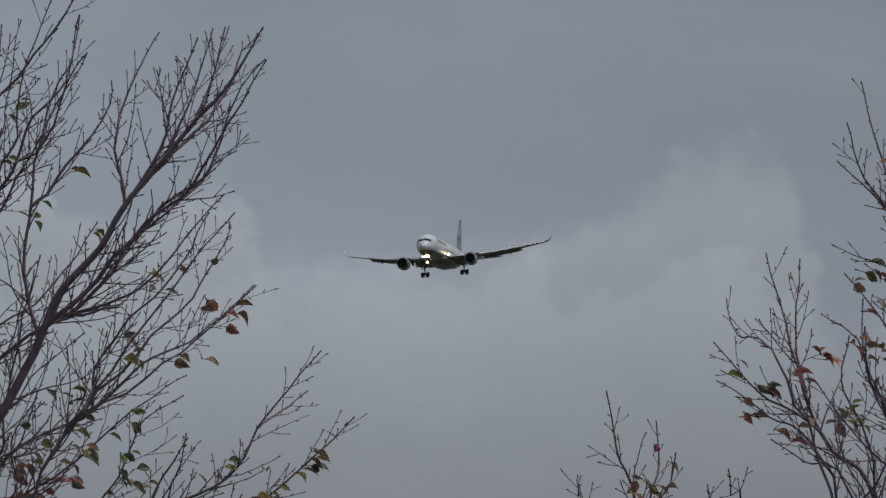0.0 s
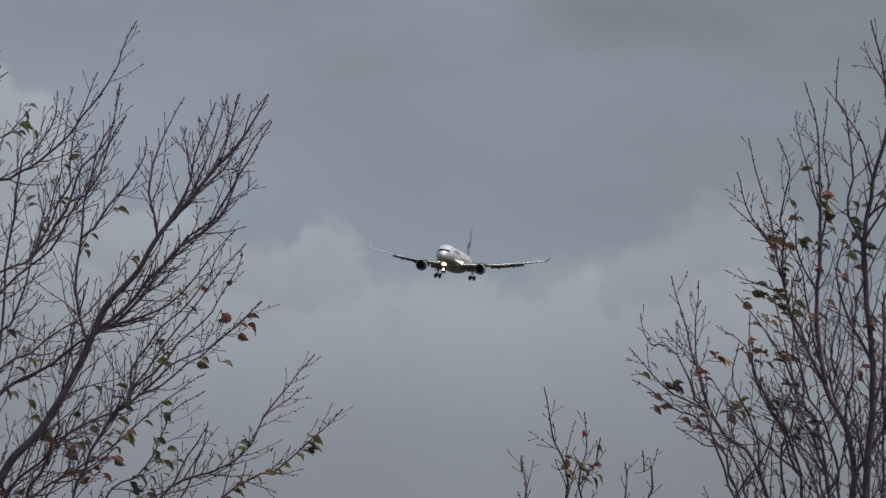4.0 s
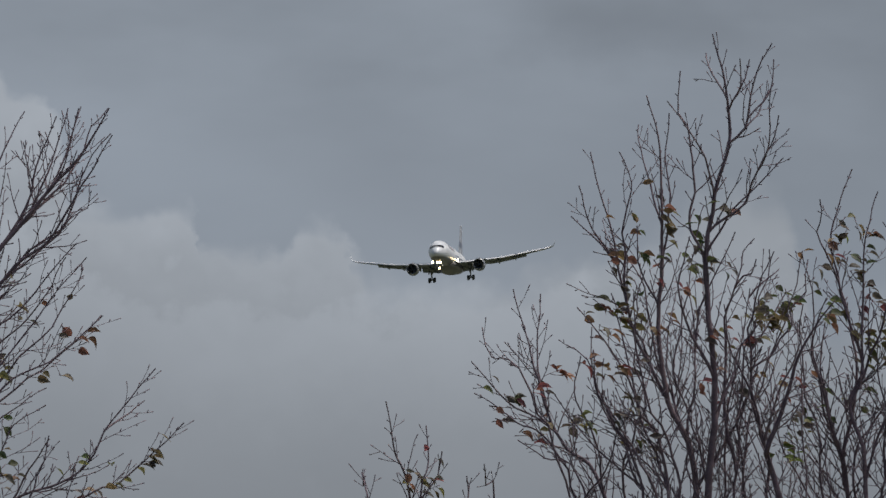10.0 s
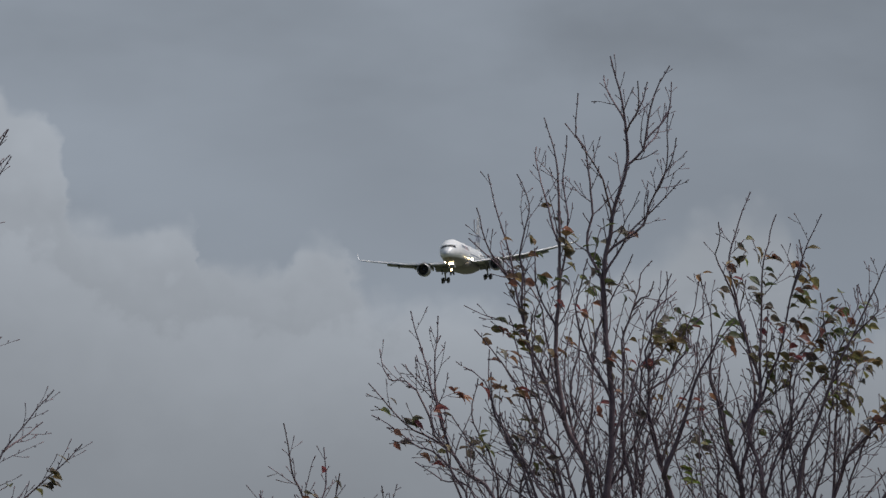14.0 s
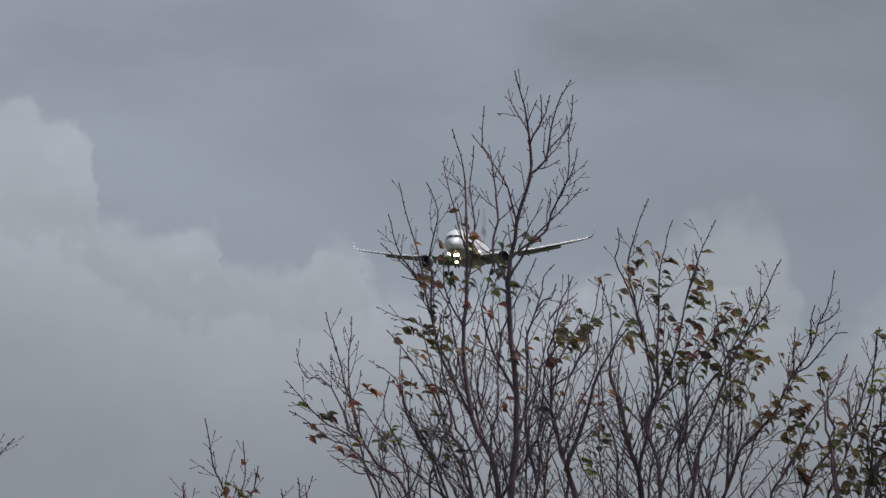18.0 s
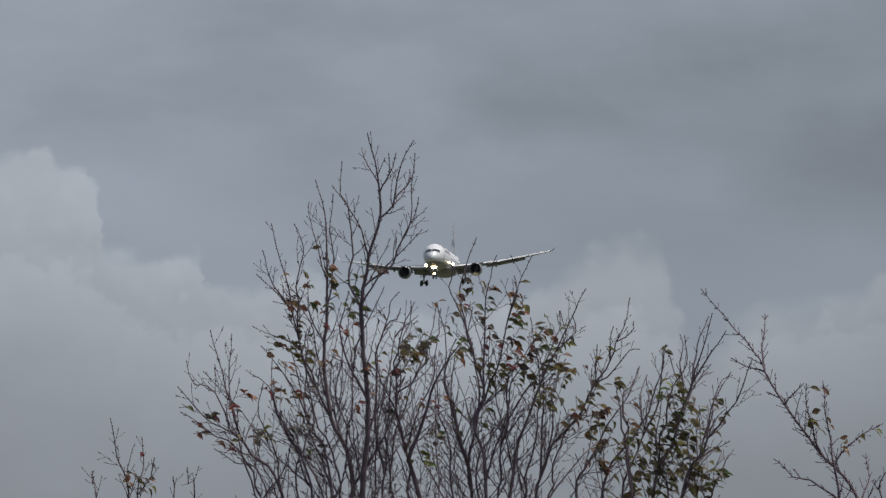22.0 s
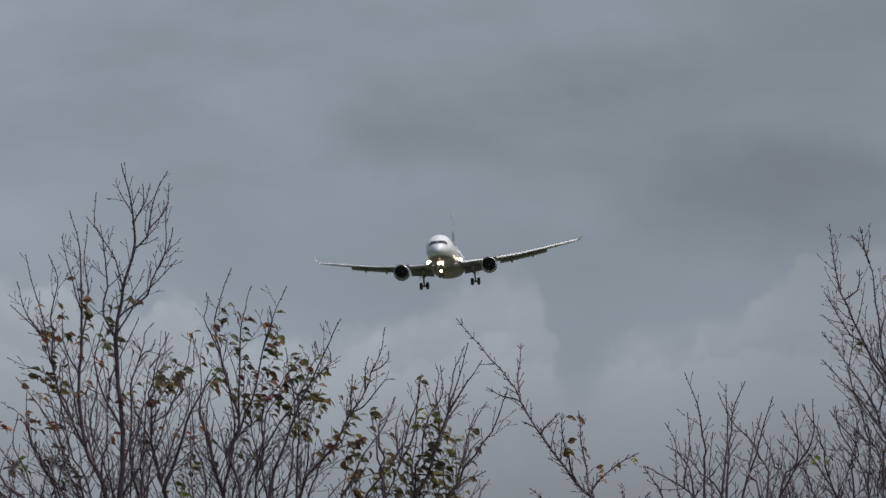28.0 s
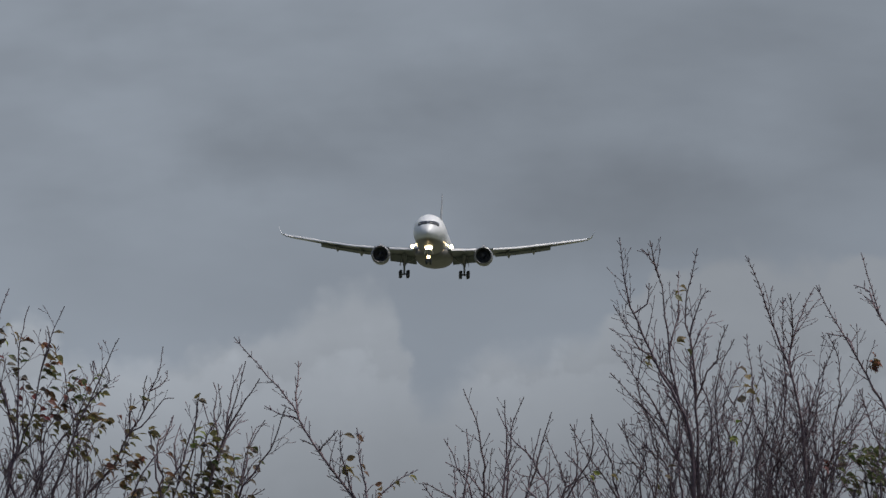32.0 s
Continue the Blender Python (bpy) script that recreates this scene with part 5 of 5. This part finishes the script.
leaning_tree = tree(5.45, 0.0, "bare leaning branch tree with stubby buds and few curled leaves", 0.36, 0.5)
limb(leaning_tree, 0.0166, (5.17, 3.54), (4.86, 3.95), (4.63, 4.27), (4.51, 4.45), (4.42, 4.60), (4.38, 4.71), (4.26, 4.86), (4.13, 5.00), (3.91, 5.26))
limb(leaning_tree, 0.0117, (4.39, 4.60), (4.41, 4.80), (4.42, 5.06))
limb(leaning_tree, 0.0099, (4.39, 4.60), (4.26, 4.65), (4.15, 4.71))
limb(leaning_tree, 0.0117, (4.86, 3.90), (4.79, 4.21), (4.75, 4.51))
limb(leaning_tree, 0.0135, (5.00, 3.68), (4.91, 4.12), (4.88, 4.53))
limb(leaning_tree, 0.0117, (4.95, 3.81), (5.13, 4.06), (5.36, 4.19))
limb(leaning_tree, 0.0117, (5.04, 3.59), (4.68, 3.79), (4.49, 3.91))
limb(leaning_tree, 0.0099, (4.55, 4.35), (4.65, 4.44), (4.73, 4.51))
limb(leaning_tree, 0.0108, (5.18, 3.54), (5.27, 3.77), (5.22, 3.95))
limb(leaning_tree, 0.0108, (5.36, 3.54), (5.31, 3.68), (5.45, 3.88))
limb(leaning_tree, 0.0135, (5.62, 3.54), (5.56, 3.81), (5.40, 4.08))
limb(leaning_tree, 0.0117, (5.71, 3.54), (5.69, 3.95), (5.65, 4.22))
leaves(leaning_tree, 4.81, 4.44, 1, "brown", 0.02)
leaves(leaning_tree, 4.77, 4.19, 2, "olive", 0.02)
leaves(leaning_tree, 4.78, 4.15, 1, "olive", 0.02)
leaves(leaning_tree, 5.05, 4.04, 2, "brown", 0.02)
leaves(leaning_tree, 5.10, 4.13, 1, "olive", 0.02)
leaves(leaning_tree, 5.36, 4.19, 1, "olive", 0.01)
leaves(leaning_tree, 4.88, 4.20, 1, "brown", 0.02)

bare_tree = tree(6.08, 0.0, "small bare grey tree with forking budded twigs", 0.6, 1.1)
limb(bare_tree, 0.0144, (5.89, 3.84), (5.89, 4.24), (5.81, 4.60), (5.73, 4.83))
limb(bare_tree, 0.0135, (6.03, 3.84), (6.07, 4.33), (6.06, 4.74))
limb(bare_tree, 0.0135, (6.07, 3.84), (6.10, 4.42), (6.21, 4.76))
limb(bare_tree, 0.0135, (6.21, 3.84), (6.34, 4.29), (6.43, 4.64))
limb(bare_tree, 0.0108, (5.80, 3.84), (5.69, 4.20), (5.57, 4.43))
limb(bare_tree, 0.0126, (6.48, 3.84), (6.62, 4.11), (6.61, 4.54))
limb(bare_tree, 0.0117, (5.76, 3.84), (5.58, 4.00), (5.40, 4.09))
limb(bare_tree, 0.0126, (6.39, 3.84), (6.30, 4.20), (6.10, 4.42), (5.99, 4.67))
limb(bare_tree, 0.0126, (6.52, 3.84), (6.73, 4.24), (6.75, 4.62))
limb(bare_tree, 0.0108, (5.76, 3.93), (5.77, 4.25), (5.75, 4.51))
limb(bare_tree, 0.0108, (6.30, 3.84), (6.21, 4.06), (6.34, 4.51))
limb(bare_tree, 0.0108, (5.98, 3.84), (5.76, 4.11), (5.58, 4.25))
thicket(bare_tree, 3, (5.49, 4.16), (5.85, 4.42), (6.30, 4.33), (6.75, 4.33))
leaves(bare_tree, 6.86, 4.16, 1, "lime", 0.02)

dense_tree = tree(7.77, 3.0, "dense bare tree with many fine upright grey twigs", 0.85, 0.6)
limb(dense_tree, 0.0215, (7.76, 3.99), (7.70, 4.64), (7.45, 5.16), (7.22, 5.72), (7.17, 6.19))
limb(dense_tree, 0.0180, (7.81, 3.99), (7.59, 5.06), (7.53, 5.62), (7.46, 5.95), (7.35, 6.09))
limb(dense_tree, 0.0180, (7.83, 3.99), (7.78, 4.97), (7.71, 5.58), (7.81, 6.09))
limb(dense_tree, 0.0108, (7.48, 5.86), (7.44, 6.04), (7.42, 6.16))
limb(dense_tree, 0.0121, (7.75, 4.88), (7.73, 5.25), (7.92, 5.57))
limb(dense_tree, 0.0144, (7.69, 3.99), (7.49, 4.69), (7.22, 5.11), (7.09, 5.30))
limb(dense_tree, 0.0121, (7.63, 4.22), (7.35, 4.79), (7.08, 5.07))
limb(dense_tree, 0.0121, (7.63, 4.88), (7.27, 5.35), (7.11, 5.63))
limb(dense_tree, 0.0117, (7.80, 4.78), (7.92, 5.15), (8.06, 5.46))
limb(dense_tree, 0.0121, (8.00, 3.99), (7.96, 4.87), (8.11, 5.34))
limb(dense_tree, 0.0121, (8.09, 3.99), (8.24, 4.78), (8.21, 5.38))
limb(dense_tree, 0.0108, (7.57, 5.25), (7.62, 5.62), (7.65, 5.90))
limb(dense_tree, 0.0108, (7.74, 5.34), (7.83, 5.67), (7.90, 5.74))
limb(dense_tree, 0.0108, (7.27, 5.53), (7.39, 5.62), (7.41, 5.81))
limb(dense_tree, 0.0108, (7.16, 4.00), (7.07, 4.42), (6.91, 4.70))
limb(dense_tree, 0.0108, (7.44, 3.99), (7.23, 4.46), (7.19, 4.69))
limb(dense_tree, 0.0108, (7.11, 4.00), (6.93, 4.32), (6.74, 4.65))
limb(dense_tree, 0.0094, (7.39, 3.99), (7.46, 4.32), (7.44, 4.60))
limb(dense_tree, 0.0099, (7.30, 3.99), (7.35, 4.32), (7.14, 4.65))
limb(dense_tree, 0.0121, (7.86, 3.99), (7.91, 4.59), (7.82, 5.06), (7.87, 5.39))
limb(dense_tree, 0.0108, (7.58, 3.99), (7.40, 4.51), (7.31, 4.93), (7.34, 5.35))
limb(dense_tree, 0.0108, (7.63, 4.60), (7.50, 4.97), (7.48, 5.34))
limb(dense_tree, 0.0094, (6.97, 4.00), (6.88, 4.18), (6.70, 4.42))
limb(dense_tree, 0.0094, (6.78, 4.00), (6.69, 4.19), (6.53, 4.56))
limb(dense_tree, 0.0099, (7.95, 3.99), (8.05, 4.41), (8.01, 4.78), (8.15, 5.15))
thicket(dense_tree, 20, (6.69, 4.28), (6.98, 4.46), (7.21, 4.79), (7.45, 5.16), (7.87, 5.34), (8.24, 5.15))
leaves(dense_tree, 7.61, 5.75, 2, "olive", 0.02)
leaves(dense_tree, 7.36, 5.14, 2, "olive", 0.02)
leaves(dense_tree, 7.66, 5.27, 2, "olive", 0.02)
leaves(dense_tree, 8.19, 5.02, 2, "olive")
leaves(dense_tree, 8.16, 4.87, 3, "olive")
leaves(dense_tree, 8.12, 4.50, 2, "lime")
leaves(dense_tree, 7.39, 4.18, 2, "olive")
leaves(dense_tree, 7.07, 4.18, 1, "olive")

far_tree = tree(8.77, 3.0, "bare grey tree with crooked budded upright branches", 0.92, 0.5)
limb(far_tree, 0.0197, (8.70, 3.98), (8.62, 4.87), (8.44, 5.43), (8.32, 5.80), (8.21, 6.03))
limb(far_tree, 0.0121, (8.59, 5.05), (8.62, 5.43), (8.77, 5.75))
limb(far_tree, 0.0108, (8.55, 5.24), (8.60, 5.47), (8.58, 5.71))
limb(far_tree, 0.0117, (8.46, 3.98), (8.52, 4.77), (8.51, 5.68))
limb(far_tree, 0.0121, (8.84, 3.98), (8.94, 4.58), (8.99, 5.10), (8.88, 5.38))
limb(far_tree, 0.0117, (8.28, 3.98), (8.38, 4.68), (8.32, 5.29))
limb(far_tree, 0.0108, (8.70, 3.98), (8.94, 4.49), (9.18, 4.81))
limb(far_tree, 0.0117, (8.79, 3.98), (8.75, 4.59), (8.85, 5.14))
limb(far_tree, 0.0108, (8.60, 3.98), (8.33, 4.50), (8.24, 4.78))
limb(far_tree, 0.0108, (8.39, 3.98), (8.47, 4.40), (8.33, 4.87))
limb(far_tree, 0.0108, (8.74, 3.98), (8.68, 4.49), (8.80, 4.91), (8.95, 5.33))
limb(far_tree, 0.0099, (8.88, 3.98), (9.03, 4.40), (9.08, 4.68))
thicket(far_tree, 15, (8.24, 5.15), (8.57, 5.33), (8.81, 5.24), (9.04, 4.86))
leaves(far_tree, 8.82, 4.26, 2, "red", 0.03)

edge_tree = tree(9.71, 3.0, "bare tree with left-leaning stems and low green leaves", 0.85, 0.6)
limb(edge_tree, 0.0206, (9.87, 3.97), (9.45, 4.58), (9.04, 5.31), (8.79, 5.78))
limb(edge_tree, 0.0197, (9.77, 3.97), (9.51, 5.09), (9.28, 5.61), (9.16, 6.04))
limb(edge_tree, 0.0126, (9.33, 5.51), (9.21, 5.70), (9.09, 5.77))
limb(edge_tree, 0.0126, (9.09, 5.24), (9.04, 5.33), (8.86, 5.38))
limb(edge_tree, 0.0135, (9.44, 3.97), (9.31, 4.39), (9.13, 4.91))
limb(edge_tree, 0.0126, (9.21, 3.97), (9.17, 4.21), (9.03, 4.44))
limb(edge_tree, 0.0135, (9.30, 3.97), (9.38, 4.39), (9.50, 4.86))
thicket(edge_tree, 10, (8.94, 4.58), (9.22, 4.86), (9.60, 5.14))
leaves(edge_tree, 9.25, 5.05, 4, "brown", 0.03)
leaves(edge_tree, 9.17, 5.13, 2, "red", 0.02)
leaves(edge_tree, 8.98, 4.30, 9, "green", 0.07)
leaves(edge_tree, 9.12, 4.26, 12, "green", 0.1)
leaves(edge_tree, 9.26, 4.30, 12, "green", 0.1)
leaves(edge_tree, 9.03, 4.12, 12, "green", 0.1)
leaves(edge_tree, 9.21, 4.07, 12, "green", 0.1)
leaves(edge_tree, 9.33, 4.16, 9, "green", 0.1)
leaves(edge_tree, 9.40, 4.39, 8, "green", 0.1)


# ---- ways of the airliner and of the clouds ----
FLIGHT = [
    (0, pose(-165.0, 2368.6, 155.12, -2.0739, -3.784, -6.3421)),
    (0.5, pose(-160.7, 2351.1, 154.18, -1.1287, -5.3460, -6.2743)),
    (1, pose(-158.5, 2333.5, 154.55, -0.1835, -6.9079, -6.2064)),
    (1.5, pose(-155.7, 2529.9, 153.90, -0.0858, -4.5347, -6.2924)),
    (2, pose(-153.2, 2721.0, 153.50, 0.0119, -2.1616, -6.3783)),
    (2.5, pose(-151.2, 2831.0, 151.62, -0.6416, 0.3089, -6.0385)),
    (3, pose(-148.3, 2805.6, 150.68, -1.2952, 2.7794, -5.6986)),
    (6, pose(-127.6, 2633.7, 144.85, -1.2617, 5.1383, -4.4854)),
    (7, pose(-119.5, 2586.9, 143.40, -1.4408, 4.7635, -4.5823)),
    (8, pose(-109.8, 2523.3, 140.55, -1.4688, 3.2785, -4.655)),
    (9, pose(-99.7, 2470.1, 137.78, -2.665, -0.3363, -4.6308)),
    (10, pose(-89.1, 2417.8, 135.44, -2.4783, -3.8869, -5.1131)),
    (11, pose(-79.5, 2365.6, 133.62, -1.771, -5.5575, -5.9527)),
    (12, pose(-70.7, 2310.9, 132.32, -1.4333, -3.137, -6.327)),
    (13, pose(-62.3, 2251.9, 130.61, -1.2912, -4.8126, -5.9807)),
    (14, pose(-56.2, 2209.3, 129.33, -0.7224, -4.5311, -6.883)),
    (16.5, pose(-41.9, 2068.0, 122.19, -2.1893, 0.0354, -5.8395)),
    (17, pose(-38.3, 2018.5, 119.91, -1.5711, 1.6202, -5.8687)),
    (17.5, pose(-34.9, 1974.0, 118.30, -1.5593, -0.5188, -6.2858)),
    (18, pose(-30.3, 2037.3, 115.86, -1.5475, -2.6577, -6.703)),
    (18.5, pose(-27.6, 2194.3, 117.66, -0.7139, -0.4821, -6.3469)),
    (19, pose(-24.2, 2367.6, 119.31, 0.1197, 1.6936, -5.9908)),
    (19.5, pose(-20.4, 2416.3, 117.26, -0.1794, 1.0681, -5.8127)),
    (20, pose(-16.7, 2381.4, 116.11, -0.4785, 0.4426, -5.6346)),
    (21, pose(-9.5, 2301.4, 112.53, -1.1861, -2.8921, -6.4761)),
    (22, pose(-2.0, 2247.7, 109.91, -1.2799, -2.5119, -5.7966)),
    (23, pose(5.7, 2177.9, 106.99, -2.593, -1.2579, -5.492)),
    (24, pose(12.8, 2098.5, 104.75, -1.9543, 3.0132, -5.7322)),
    (24.5, pose(16.6, 2071.9, 104.47, -1.6993, 3.0757, -5.8571)),
    (27, pose(37.0, 1885.3, 98.14, -2.5427, -3.9105, -5.9759)),
    (28, pose(43.7, 1809.6, 95.70, -2.039, -5.0132, -5.0832)),
    (29, pose(50.2, 1744.6, 93.41, -2.2201, 0.2674, -5.0754)),
    (30, pose(56.8, 1671.9, 90.83, -2.4644, 0.5231, -5.2803)),
    (31, pose(63.2, 1594.6, 88.39, -2.2355, 0.2586, -5.1657)),
    (32, pose(70.1, 1534.2, 86.74, -3.0352, 1.5495, -4.7227)),
]
DRIFT = [
    (0, pose(-232.1, 2959.9, 205.6, 3.863, 0, 4.444)),
    (0.5, pose(-227.3, 2962.7, 205.4, 3.856, 0, 4.35)),
    (1, pose(-223.0, 2965.4, 205.9, 3.862, 0, 4.263)),
    (1.5, pose(-218.7, 3242.0, 206.4, 3.545, 0, 3.826)),
    (2, pose(-214.2, 3516.2, 206.8, 3.276, 0, 3.458)),
    (2.5, pose(-209.8, 3693.4, 207.2, 3.126, 0, 3.225)),
    (3.5, pose(-200.6, 3693.9, 207.6, 3.133, 0, 3.086)),
    (6, pose(-177.8, 3695.0, 208.8, 3.15, 0, 2.738)),
    (9, pose(-150.4, 3696.1, 210.1, 3.171, 0, 2.32)),
    (12, pose(-122.9, 3697.1, 211.5, 3.192, 0, 1.902)),
    (14.5, pose(-100.0, 3697.7, 212.7, 3.21, 0, 1.552)),
    (16.5, pose(-81.6, 3698.1, 213.7, 3.225, 0, 1.273)),
    (17.5, pose(-72.4, 3698.3, 214.2, 3.232, 0, 1.133)),
    (18, pose(-67.9, 3906.1, 214.0, 3.058, 0, 1.008)),
    (18.5, pose(-63.4, 4194.9, 214.8, 2.859, 0, 0.878)),
    (19, pose(-58.8, 4512.9, 215.0, 2.661, 0, 0.758)),
    (19.5, pose(-54.0, 4708.6, 215.4, 2.555, 0, 0.67)),
    (20, pose(-50.0, 4745.0, 215.6, 2.538, 0, 0.617)),
    (22, pose(-31.3, 4745.1, 216.7, 2.551, 0, 0.395)),
    (24, pose(-12.8, 4745.2, 217.5, 2.56, 0, 0.175)),
    (26.5, pose(10.1, 4745.1, 218.2, 2.568, 0, -0.096)),
    (28, pose(23.6, 4745.1, 218.4, 2.571, 0, -0.257)),
    (30, pose(41.5, 4745.0, 218.5, 2.572, 0, -0.469)),
    (32, pose(59.1, 4744.8, 218.3, 2.57, 0, -0.678)),
]


# ---- what moves ----
def motions():
    walk(plane, FLIGHT)
    walk(clouds, DRIFT)
    # the wind leans the two bare trees late in the shot
    for t, turns in ((dense_tree, (-1.0, -1.0, -1.25, -0.85, -0.4, 0.0)), (far_tree, (-1.1, -1.1, -1.35, -0.9, -0.45, 0.0))):
        x, y, z = t.base
        walk(t.root, [(s, pose(x, y, z, 0, turn, 0)) for s, turn in zip((0, 29, 30.5, 31, 31.5, 32), turns)])
    # a faint sway of the other crowns
    for k, t in enumerate((left_tree, low_tree, tall_tree, leafy_tree, thicket_tree, leaning_tree, bare_tree, edge_tree)):
        x, y, z = t.base
        walk(t.root, [(s, pose(x, y, z, 0, 0.045 * math.sin(1.9 * s + k * 1.3), 0)) for s in range(0, 33)])
    # leaves that flap in the wind
    for k, leaf in enumerate(BLADES[::14]):
        rest = leaf.matrix_basis.copy()
        at, turn, size = rest.decompose()
        rows = []
        for i in range(41):
            q = 0.28 * math.sin(1.7 * i + k) + 0.14 * math.sin(2.9 * i + 2.1 * k)
            rows.append((i * 0.8, Matrix.Translation(at) @ turn.to_matrix().to_4x4() @ Matrix.Rotation(q, 4, "X")))
        walk(leaf, rows)


motions()
